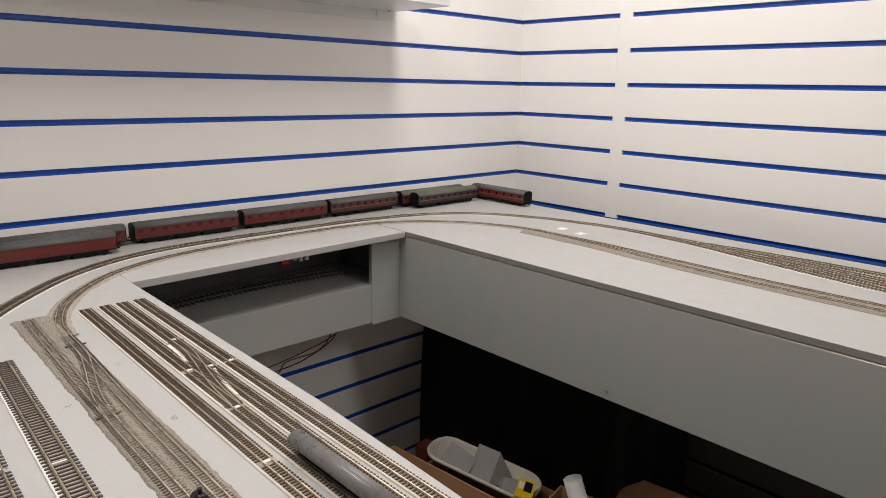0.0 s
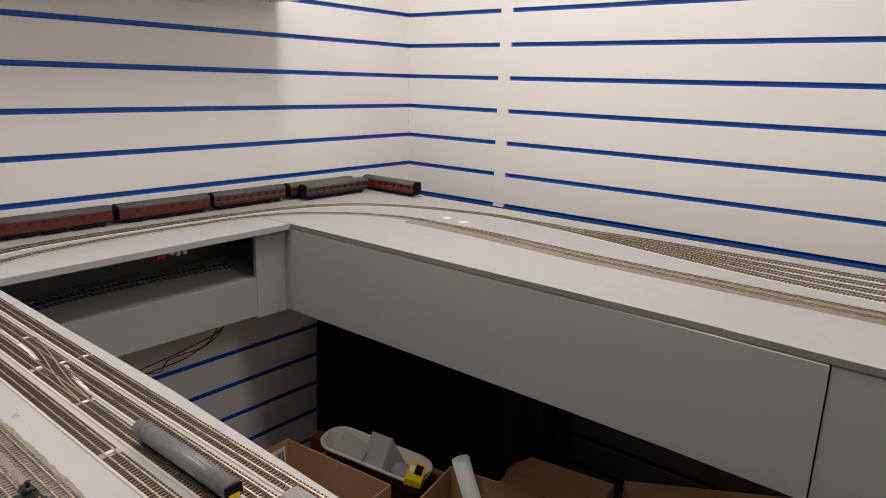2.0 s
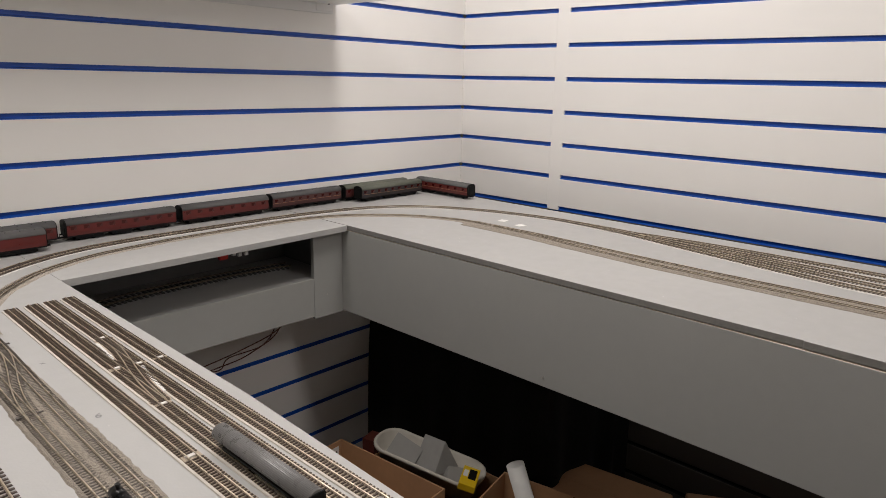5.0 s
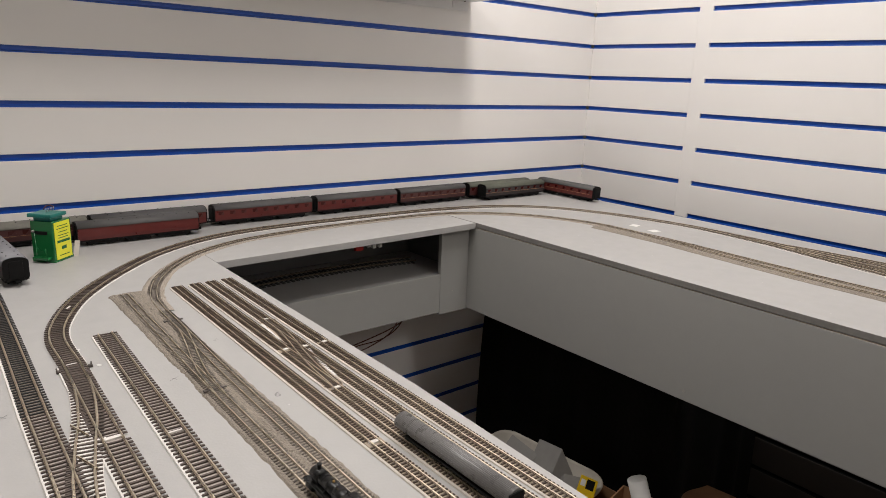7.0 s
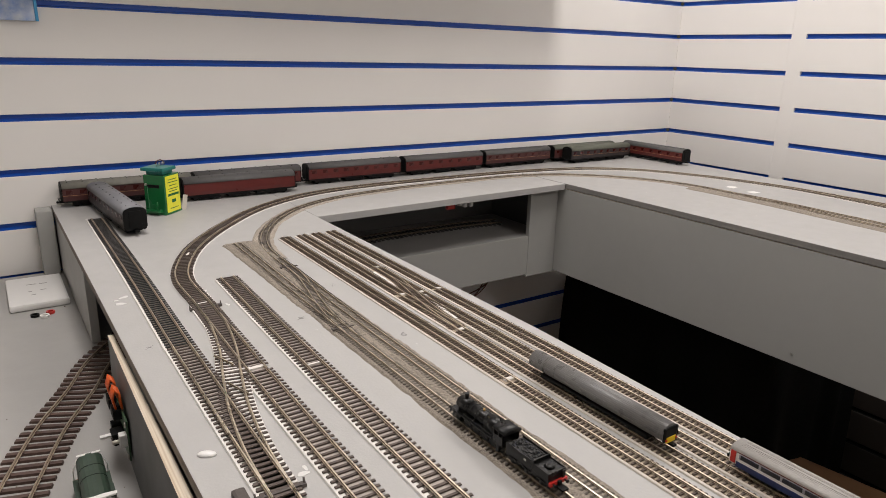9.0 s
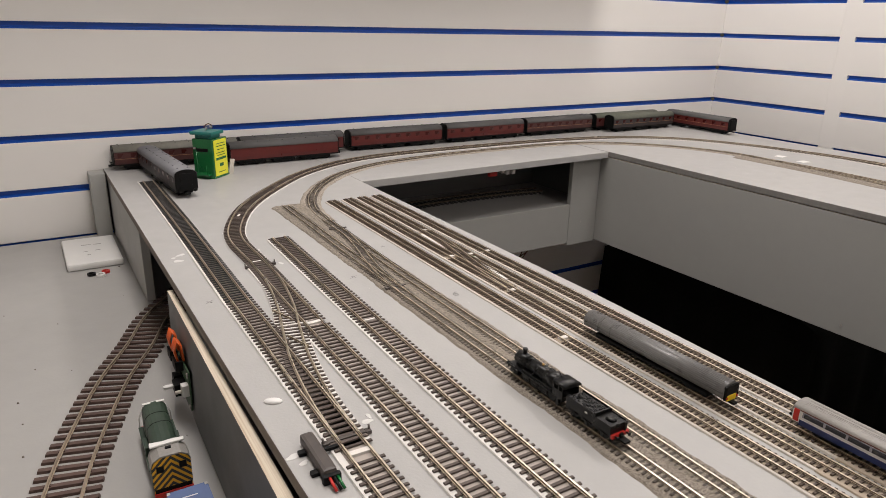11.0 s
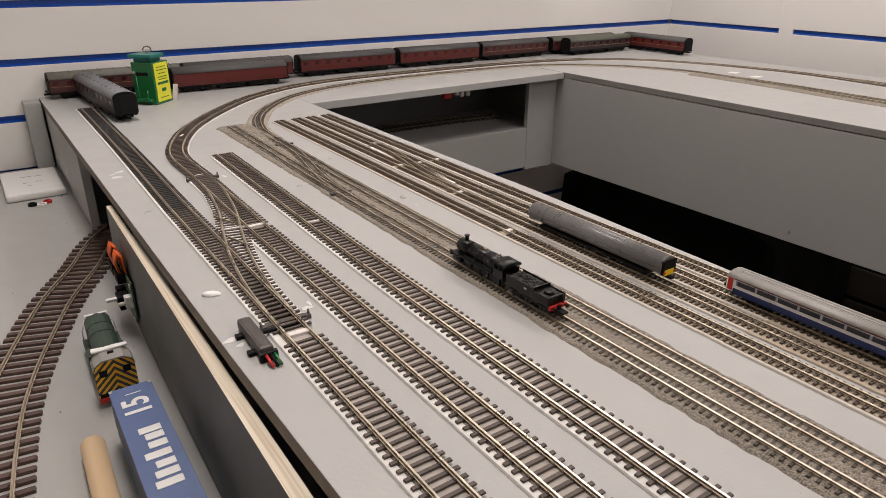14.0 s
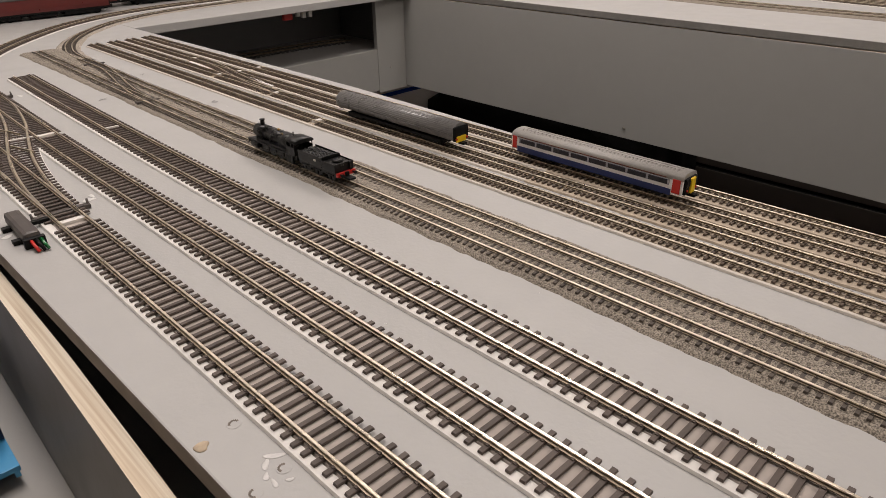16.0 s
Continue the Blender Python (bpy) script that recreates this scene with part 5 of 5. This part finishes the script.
for k, (z_, w_) in enumerate(((0.064, 0.026), (0.059, 0.030), (0.053, 0.022), (0.047, 0.028), (0.0425, 0.024), (0.036, 0.032), (0.024, 0.012), (0.011, 0.024))):
    t_ = 0.0042 if k == 5 else (0.0060 if k == 6 else 0.0012)
    part("print_bar", box(B(), 0.024 - w_ / 2, 0.024 + w_ / 2, -0.0016, -0.0008, z_ - t_ / 2, z_ + t_ / 2), M["green"], tin, "dark green bar of print")
part("front_slot", box(B(), -0.0010, 0.0006, 0.010, 0.034, 0.050, 0.056, 0.0004), M["black"], tin)
part("front_knob", tube(B(), (0.0, 0.036, 0.056), (-0.004, 0.036, 0.056), 0.0020, seg=12), M["metal"], tin)
part("chute", box(B(), -0.010, 0.0004, 0.006, 0.036, 0.006, 0.011, 0.0010), M["green"], tin)
part("chute_rail", wire_along(B(), [(-0.001, 0.034, 0.052), (-0.006, 0.030, 0.012), (-0.006, 0.012, 0.012), (-0.006, 0.012, 0.026)], 0.0007), M["green"], tin)
part("neck", box(B(), 0.004, 0.036, 0.005, 0.038, 0.0733, 0.081, 0.002), M["teal"], tin)
part("lid", box(B(), -0.003, 0.038, -0.002, 0.044, 0.0805, 0.087, 0.002), M["teal"], tin, "teal plastic lid")
bm = B()
for k in range(6):
    x = 0.014 + k * 0.0042
    wire_along(bm, [(x, 0.021, 0.087), (x, 0.020, 0.094)], 0.0006)
part("pin_row", bm, M["metal"], tin, "row of small metal pins")
part("lid_wire", wire_along(B(), [(0.010, 0.021, 0.093), (0.016, 0.020, 0.098), (0.024, 0.020, 0.0985), (0.034, 0.021, 0.095), (0.038, 0.022, 0.089)], 0.0009), M["wire"], tin)
bm = box(B(), 0.0, 0.010, -0.0006, 0.0006, 0.0, 0.030)
solid("card_tag", bm, M["cream"], "small cream card leaning on the green tin", "card", pose(-1.652, -0.172, ZB, 0, 12, 25))

# double socket plate and rings on the lower board
plate = thing("socket_plate", pose(-1.9045, -0.170, ZL, 0, 0, 0), "white double blanking plate lying face down", "plate")
part("plate_body", box(B(), -0.0435, 0.0435, -0.077, 0.077, 0.0005, 0.0125, 0.004), M["white"], plate)
for x, y, w_, h_ in ((-0.006, 0.028, 0.016, 0.0020), (0.012, 0.026, 0.012, 0.0020), (-0.010, -0.012, 0.007, 0.0018), (0.010, -0.010, 0.009, 0.0018), (-0.006, -0.032, 0.006, 0.0018)):
    part("moulding_mark", box(B(), x - w_ / 2, x + w_ / 2, y - h_ / 2, y + h_ / 2, 0.0123, 0.0128), M["silver"], plate)


def ring(x, y, r, material, label):
    bm = B()
    seg = 20
    for z0, z1, ra, rb in ((0, 0.004, r, r * 0.62),):
        a = [[bm.verts.new((rr * math.cos(k * math.tau / seg), rr * math.sin(k * math.tau / seg), zz)) for k in range(seg)] for rr, zz in ((ra, z0), (ra, z1), (rb, z1), (rb, z0))]
        for j in range(4):
            for k in range(seg):
                bm.faces.new((a[j][k], a[j][(k + 1) % seg], a[(j + 1) % 4][(k + 1) % seg], a[(j + 1) % 4][k]))
    bmesh.ops.recalc_face_normals(bm, faces=bm.faces)
    solid("terminal_ring", bm, material, label, "ring", pose(x, y, ZL + 0.0003), "terminal rings")


ring(-1.893, -0.274, 0.0065, M["red"], "small red plastic ring on the board")
ring(-1.915, -0.278, 0.0065, M["black"], "small black plastic ring on the board")
ring(-1.902, -0.288, 0.0070, M["paper"], "thin white paper ring on the board")

# point motor, glue and marks on the left board
motor = thing("point_motor", pose(-1.8325, -1.0905, ZB, 0, 0, -1.0), "black plastic surface point motor with coloured leads", "point motor")
part("motor_case", box(B(), -0.0050, 0.0050, -0.024, 0.024, 0.0, 0.0090, 0.0026), M["motor"], motor)
part("mounting_lug", box(B(), -0.010, -0.0045, -0.016, -0.011, 0.0, 0.0030, 0.0006), M["black"], motor)
part("mounting_lug", box(B(), -0.010, -0.0045, 0.009, 0.014, 0.0, 0.0030, 0.0006), M["black"], motor)
part("drive_arm", box(B(), 0.0045, 0.017, 0.004, 0.007, 0.002, 0.0045, 0.0005), M["black"], motor)
part("end_cap", box(B(), -0.0062, 0.0062, -0.0275, -0.0235, 0.0, 0.0065, 0.0006), M["black"], motor)
for x, c in ((-0.002, "red"), (0.001, "black"), (0.0035, "green")):
    part("lead", wire_along(B(), [(x, -0.027, 0.005), (x, -0.033, 0.004), (x + 0.001, -0.037, 0.0012)], 0.0011), M[c], motor)


def blob(x, y, r, height, seed, material, label, category, flat=1.6):
    rnd = random.Random(seed)
    bm = B()
    bmesh.ops.create_uvsphere(bm, u_segments=18, v_segments=8, radius=1.0)
    ph = [rnd.uniform(0, 6.28) for _ in range(3)]
    for v in bm.verts:
        a = math.atan2(v.co.y, v.co.x)
        k = 1 + 0.18 * math.sin(2 * a + ph[0]) + 0.12 * math.sin(3 * a + ph[1])
        v.co = Vector((v.co.x * r * flat * k, v.co.y * r * k, max(v.co.z, -0.2) * height))
    for f in bm.faces:
        f.smooth = True
    return solid("glue_spot" if category == "glue" else "putty_lump", bm, material, label, category, pose(x, y, ZB + 0.0001, 0, 0, rnd.uniform(0, 180)))


bm = B()
bmesh.ops.create_uvsphere(bm, u_segments=18, v_segments=10, radius=1.0)
for v in bm.verts:
    v.co = Vector((v.co.x * 0.0075, v.co.y * 0.0040, max(v.co.z, -0.3) * 0.0024))
for f in bm.faces:
    f.smooth = True
solid("putty_lump", bm, M["white"], "small white putty lump on the board", "putty", pose(-1.8355, -1.003, ZB + 0.0007, 0, 0, -30))
for i, (x, y, r) in enumerate(((-1.783, -1.064, 0.0028), (-1.779, -1.058, 0.002), (-1.846, -1.078, 0.0030), (-1.842, -1.088, 0.0022), (-1.835, -0.634, 0.0040), (-1.828, -0.612, 0.0035), (-1.811, -0.170, 0.004),
                               (-1.838, -0.620, 0.002), (-1.755, -0.545, 0.0028), (-1.739, -0.640, 0.003), (-1.727, -0.700, 0.0025))):
    blob(x, y, r, 0.0004, 20 + i, M["glue"], "thin smear of dried white glue", "glue", 1.8)
for i, (x, y) in enumerate(((-1.828, -1.349), (-1.827, -1.384), (-1.841, -1.387))):
    bm = tube(B(), (0, 0, -0.003), (0, 0, 0.00035), 0.0038, 0.0030, 20)
    n_old = len(bm.faces)
    # half ring of dark blocks: shade of the sunk rim, put in as colour
    for k in range(7):
        a_ = math.radians(20 + 24 * k)
        box(bm, 0.0019 * math.cos(a_) - 0.0005, 0.0019 * math.cos(a_) + 0.0005, 0.0019 * math.sin(a_) - 0.0004, 0.0019 * math.sin(a_) + 0.0004, 0.0002, 0.00045)
    bm.faces.ensure_lookup_table()
    for f in bm.faces[n_old:]:
        f.material_index = 1
    solid("sunk_screw", bm, [M["board"], M["edge"]], "painted-over screw head in the board", "screw", pose(x, y, ZB - 0.0001, 0, 0, 35 * i), "board screws")
for i, (x, y, r, fl) in enumerate(((-1.8262, -1.3760, 0.0016, 2.4), (-1.8310, -1.3778, 0.0013, 2.2), (-1.8340, -1.3830, 0.0011, 1.9), (-1.8335, -1.3880, 0.0010, 2.4), (-1.8285, -1.3905, 0.0009, 1.7))):
    blob(x, y, r, 0.00016, 60 + i, M["filler"], "thin pale smear of filler round a screw", "filler", fl)
blob(-1.8435, -1.3515, 0.0026, 0.0008, 77, M["hole"], "patch of bare wood round an old hole", "glue", 1.3)


def mark(text, x, y, size, turn):
    lab = thing("pencil_mark", pose(x, y, ZB + 0.0003, 0, 0, turn), "thin pencil mark on the grey board", "pencil mark", "pencil marks")
    lettering(text, size, 0.00002, M["pencil"], lab, pose(0, 0, 0))


mark("6", -1.590, -0.886, 0.016, -20)
for x, y, turn in ((-1.668, -0.785, 30), (-1.6010, -0.618, 70), (-1.588, -0.700, 60), (-1.832, -0.780, 40)):
    tick = box(B(), -0.006, 0.006, -0.00025, 0.00025, 0, 0.0001)
    box(tick, -0.0003, 0.0003, -0.004, 0.003, 0, 0.00012)
    solid("pencil_tick", tick, M["pencil"], "small pencil tick on the board", "pencil mark", pose(x, y, ZB + 0.0003, 0, 0, turn), "pencil marks")
for x, y, turn in ((-0.450, -0.541, 12), (-0.462, -0.606, -8)):
    bm = box(B(), -0.013, 0.013, -0.010, 0.010, 0.0, 0.0006)
    solid("white_card", bm, M["paper"], "small white card lying on the far board", "card", pose(x, y, ZB + 0.0003, 0, 0, turn), "white cards")
for i in range(9):
    x, y = -1.462 - 0.0015 * i + 0.004 * math.sin(i * 1.7), -0.50 - i * 0.115
    bm = tube(B(), (0, 0, -0.002), (0, 0, 0.0007), 0.0030, 0.0026, 14)
    if i % 2 == 0:
        solid("edge_screw", bm, M["fascia"], "painted screw head along the board edge", "screw", pose(x, y, ZB), "board screws")

# circuit strip with orange leads on the plywood side
pcb = thing("circuit_strip", pose(-1.8632, -0.757, ZL + 0.006) @ Matrix.Diagonal((0.72, 0.9, 0.95, 1)), "circuit strip with orange leads fixed to the plywood", "circuit board")
part("board_strip", box(B(), -0.0030, -0.0005, -0.055, 0.012, 0.012, 0.060, 0.0006), M["pcb"], pcb)
for y in (0.012, -0.018):
    part("connector", box(B(), -0.014, -0.0028, y - 0.010, y + 0.010, 0.050, 0.062, 0.0008), M["black"], pcb)
    bm = B()
    for k in range(5):
        yy = y - 0.007 + k * 0.0035
        wire_along(bm, [(-0.009, yy, 0.062), (-0.012, yy, 0.075), (-0.008, yy - 0.001, 0.085), (-0.003, yy - 0.002, 0.081), (-0.001, yy - 0.002, 0.062)], 0.0017)
    part("orange_lead", bm, M["orange"], pcb, "loop of orange leads")
part("slide_switch", box(B(), -0.020, -0.003, -0.040, -0.022, 0.028, 0.040, 0.0008), M["black"], pcb)
part("switch_lever", box(B(), -0.034, -0.018, -0.033, -0.027, 0.034, 0.037, 0.0005), M["white"], pcb, "white switch lever")
part("lower_switch", box(B(), -0.016, -0.003, -0.018, -0.004, 0.014, 0.040, 0.0010), M["black"], pcb)
part("terminal_block", box(B(), -0.013, -0.003, -0.054, -0.044, 0.030, 0.044, 0.0008), M["white"], pcb)
part("stub_pin", tube(B(), (-0.013, -0.049, 0.036), (-0.022, -0.049, 0.036), 0.0022, seg=10), M["cream"], pcb)
for y, z_ in ((-0.052, 0.055), (-0.052, 0.016)):
    part("fixing_screw", tube(B(), (-0.003, y, z_), (-0.0050, y, z_), 0.0030, seg=12), M["metal"], pcb)

# specks of dust on the lower board
rnd = random.Random(11)
bm = B()
for k in range(26):
    x, y = rnd.uniform(-2.15, -1.87), rnd.uniform(-1.2, -0.25)
    r = rnd.uniform(0.0005, 0.0014)
    bmesh.ops.create_icosphere(bm, subdivisions=1, radius=r, matrix=pose(x, y, ZL + r * 0.5))
tagged(new("debris", sheet("debris", bm, M["edge"])), "specks of dark debris on the lower board", "debris", kind="stuff")

# flecks of dried paint and plaster on the baseboards
rnd = random.Random(23)
bm = B()
for k in range(60):
    x, y = rnd.choice(((rnd.uniform(-1.845, -1.46), rnd.uniform(-1.45, -0.2)), (rnd.uniform(-1.4, -0.85), rnd.uniform(-0.31, -0.21)), (rnd.uniform(-0.77, -0.6), rnd.uniform(-1.4, -0.4))))
    r = rnd.uniform(0.0005, 0.0013)
    a = rnd.uniform(0, 6.28)
    ring_pts = [bm.verts.new((x + r * rnd.uniform(0.6, 1.5) * math.cos(a + j * 1.047), y + r * rnd.uniform(0.5, 1.2) * math.sin(a + j * 1.047), ZB + 0.0002)) for j in range(6)]
    top = bm.verts.new((x, y, ZB + 0.0006))
    for j in range(6):
        bm.faces.new((ring_pts[j], ring_pts[(j + 1) % 6], top))
tagged(new("paint_flecks", sheet("paint_flecks", bm, M["glue"])), "tiny pale flecks of dried paint on the baseboards", "flecks", kind="stuff")

# screws and cables round the opening
for x, y, z_, ax in ((-0.835, -0.290, -0.175, "y"), (-0.842, -0.290, -0.030, "y"), (-0.7922, -0.918, -0.208, "x"), (-0.7973, -1.480, -0.050, "x")):
    tip = (x, y - 0.0008, ZB + z_) if ax == "y" else (x - 0.0008, y, ZB + z_)
    solid("panel_screw", tube(B(), (x, y + 0.002, ZB + z_) if ax == "y" else (x + 0.002, y, ZB + z_), tip, 0.0022, seg=12), M["metal"], "small screw head in the fascia", "screw", group="panel screws")
for i, pts in enumerate(([(-1.30, -0.15, -0.330), (-1.152, -0.15, -0.337), (-1.091, -0.15, -0.332), (-0.998, -0.15, -0.319), (-0.904, -0.15, -0.298), (-0.880, -0.16, -0.262), (-0.878, -0.17, -0.148)],
                         [(-1.30, -0.14, -0.350), (-1.141, -0.145, -0.344), (-1.067, -0.15, -0.356), (-1.039, -0.15, -0.331), (-0.943, -0.155, -0.322), (-0.890, -0.165, -0.270), (-0.886, -0.175, -0.148)],
                         [(-1.31, -0.16, -0.320), (-1.16, -0.16, -0.343), (-1.08, -0.165, -0.341), (-0.99, -0.165, -0.330), (-0.92, -0.17, -0.285), (-0.900, -0.18, -0.148)])):
    cv = [Vector((p[0], p[1], ZB + p[2])) for p in pts]
    cv = [2 * cv[0] - cv[1]] + cv + [2 * cv[-1] - cv[-2]]
    fine = []
    for k in range(1, len(cv) - 2):
        for t in np.linspace(0, 1, 5, endpoint=False):
            a, b, c, d_ = cv[k - 1:k + 3]
            fine.append(0.5 * (2 * b + (c - a) * t + (2 * a - 5 * b + 4 * c - d_) * t ** 2 + (3 * b - a - 3 * c + d_) * t ** 3))
    fine.append(cv[-2])
    solid("hanging_cable", wire_along(B(), fine, 0.0016), M["wire"], "thin dark red cable drooping under the board", "cable", group="hanging cables")
sig = thing("slot_lamp", pose(-1.097, -0.30, ZB - TH - 0.0006), "small red lamp and white clips under the board", "lamp")
part("lamp_body", box(B(), -0.032, -0.012, -0.005, 0.004, -0.015, 0.0, 0.001), M["red"], sig)
for x in (0.004, 0.018, 0.034):
    part("clip", box(B(), x - 0.004, x + 0.004, -0.004, 0.004, -0.011 - 0.004 * (x > 0.01), 0.0, 0.001), M["white"], sig)

# leaflet at the wall
leaf = thing("leaflet_holder", pose(-1.905, CY, ZB + 0.335), "glossy blue leaflet held flat against the slatted wall", "leaflet")
part("leaflet", box(B(), -0.09, 0.067, -0.010, -0.006, 0.0, 0.21, 0.0006), M["light_blue"], leaf)
part("edge_strip", box(B(), 0.0672, 0.072, -0.0125, -0.002, 0.0, 0.21, 0.0005), M["cyan"], leaf, "cyan plastic edge")

# ---- boxes stored under the layout ----


def carton(m, w, d_, h, label, closed=False):
    ob = thing("cardboard_box", m, label, "box", "stored boxes")
    t = 0.004
    for n_, b in (("side_panel", (-w / 2, -w / 2 + t, -d_ / 2, d_ / 2)), ("side_panel", (w / 2 - t, w / 2, -d_ / 2, d_ / 2)), ("end_panel", (-w / 2 + t, w / 2 - t, -d_ / 2, -d_ / 2 + t)), ("end_panel", (-w / 2 + t, w / 2 - t, d_ / 2 - t, d_ / 2))):
        part(n_, box(B(), *b, 0.001, h, 0.001), M["card"], ob)
    part("bottom_panel", box(B(), -w / 2 + t, w / 2 - t, -d_ / 2 + t, d_ / 2 - t, 0.001, t), M["card"], ob)
    if closed:
        for e in (-1, 1):
            part("top_flap", box(B(), min(0.0008 * e, e * (w / 2 - 0.001)), max(0.0008 * e, e * (w / 2 - 0.001)), -d_ / 2 + 0.001, d_ / 2 - 0.001, h, h + t, 0.001), M["card"], ob)
    return ob


c1 = carton(pose(-0.900, -0.430, 0, 0, 0, 4.9), 0.33, 0.375, 0.36, "open brown cardboard box on the floor")
part("shipping_label", box(B(), 0.095, 0.150, 0.1826, 0.1832, 0.270, 0.345), M["paper"], c1, "white printed label")
for k in range(6):
    part("label_bar", box(B(), 0.103 + k * 0.007, 0.106 + k * 0.007 + 0.001 * (k % 2), 0.1822, 0.1826, 0.280, 0.332), M["black"], c1)
carton(pose(-0.615, -0.455, 0, 0, 0, 3), 0.20, 0.36, 0.295, "brown cardboard box with a tray on it")
c3 = carton(pose(-0.653, -0.851, 0, 0, 0, 11), 0.24, 0.32, 0.37, "open brown cardboard box holding a paper roll")
carton(pose(-0.521, -1.343, 0, 0, 0, 31.2), 0.24, 0.373, 0.496, "tall closed pale brown cardboard box in shadow", True)
carton(pose(-0.372, -0.870, 0, 0, 0, 8), 0.20, 0.28, 0.30, "low closed cardboard box in deep shadow", True)


def oval(w, d_, r, z, seg=8):
    """Points of a rectangle with round corners at height z."""
    pts = []
    for cx, cy, a0 in ((w / 2 - r, d_ / 2 - r, 0), (-w / 2 + r, d_ / 2 - r, 90), (-w / 2 + r, -d_ / 2 + r, 180), (w / 2 - r, -d_ / 2 + r, 270)):
        for k in range(seg + 1):
            a = math.radians(a0 + 90 * k / seg)
            pts.append((cx + r * math.cos(a), cy + r * math.sin(a), z))
    return pts


tray = thing("plastic_tray", pose(-0.640, -0.462, 0.300, 6, -3, 14), "cream plastic tray heaped with grey card parts", "tray")
bm = B()
loops = [[bm.verts.new(p) for p in oval(*v)] for v in ((0.085, 0.29, 0.040, 0.0), (0.100, 0.31, 0.046, 0.052), (0.118, 0.33, 0.052, 0.055), (0.120, 0.332, 0.053, 0.062), (0.112, 0.324, 0.050, 0.066), (0.100, 0.312, 0.046, 0.060), (0.082, 0.287, 0.038, 0.004))]
for la, lb in zip(loops, loops[1:]):
    for k in range(len(la)):
        bm.faces.new((la[k], la[(k + 1) % len(la)], lb[(k + 1) % len(la)], lb[k])).smooth = True
bm.faces.new(loops[0][::-1])
bm.faces.new(loops[-1])
bmesh.ops.recalc_face_normals(bm, faces=bm.faces)
part("tray_body", bm, M["cream"], tray)
for x, y, w_, l_, h_, a, tilt in ((0.0, 0.085, 0.075, 0.085, 0.060, 12, 22), (0.012, -0.020, 0.090, 0.095, 0.085, -25, -18), (-0.01, -0.085, 0.06, 0.05, 0.045, 40, 12)):
    bm = B()
    vs = [bm.verts.new(v) for v in ((-w_ / 2, -l_ / 2, 0), (w_ / 2, -l_ / 2, 0), (w_ / 2, l_ / 2, 0), (-w_ / 2, l_ / 2, 0), (0, -l_ / 2, h_), (0, l_ / 2, h_))]
    for q_ in ((0, 3, 5, 4), (1, 4, 5, 2), (0, 4, 1), (3, 2, 5), (3, 0, 1, 2)):
        bm.faces.new([vs[k] for k in q_])
    bmesh.ops.recalc_face_normals(bm, faces=bm.faces)
    bmesh.ops.bevel(bm, geom=bm.edges[:], offset=0.0012, segments=2, affect="EDGES")
    part("card_model", bm, M["card_grey"], tray, "folded grey card building", at=pose(x, y, 0.022, tilt, 6, a))
yc = thing("yellow_carton", pose(-0.648, -0.618, 0.352, 12, -8, 28), "small yellow carton with black and white print", "carton")
part("carton_body", box(B(), -0.034, 0.034, -0.022, 0.022, 0, 0.020, 0.001), M["yellow"], yc)
part("print_patch", box(B(), -0.010, 0.026, -0.016, 0.004, 0.0201, 0.0204), M["black"], yc, "black printed panel")
part("print_patch", box(B(), -0.004, 0.020, 0.006, 0.018, 0.0201, 0.0204), M["white"], yc, "white printed panel")
solid("red_carton", box(B(), -0.026, 0.026, -0.020, 0.020, 0, 0.044, 0.001), M["dull_red"], "small dull red carton by the wall", "carton", pose(-0.655, -0.255, 0.2955, 0, 0, 15))
solid("paper_roll", tube(B(), (-0.592, -0.722, 0.425), (-0.570, -0.87, 0.03), 0.023, seg=24), M["paper"], "rolled sheet of white paper leaning in a box", "paper roll")
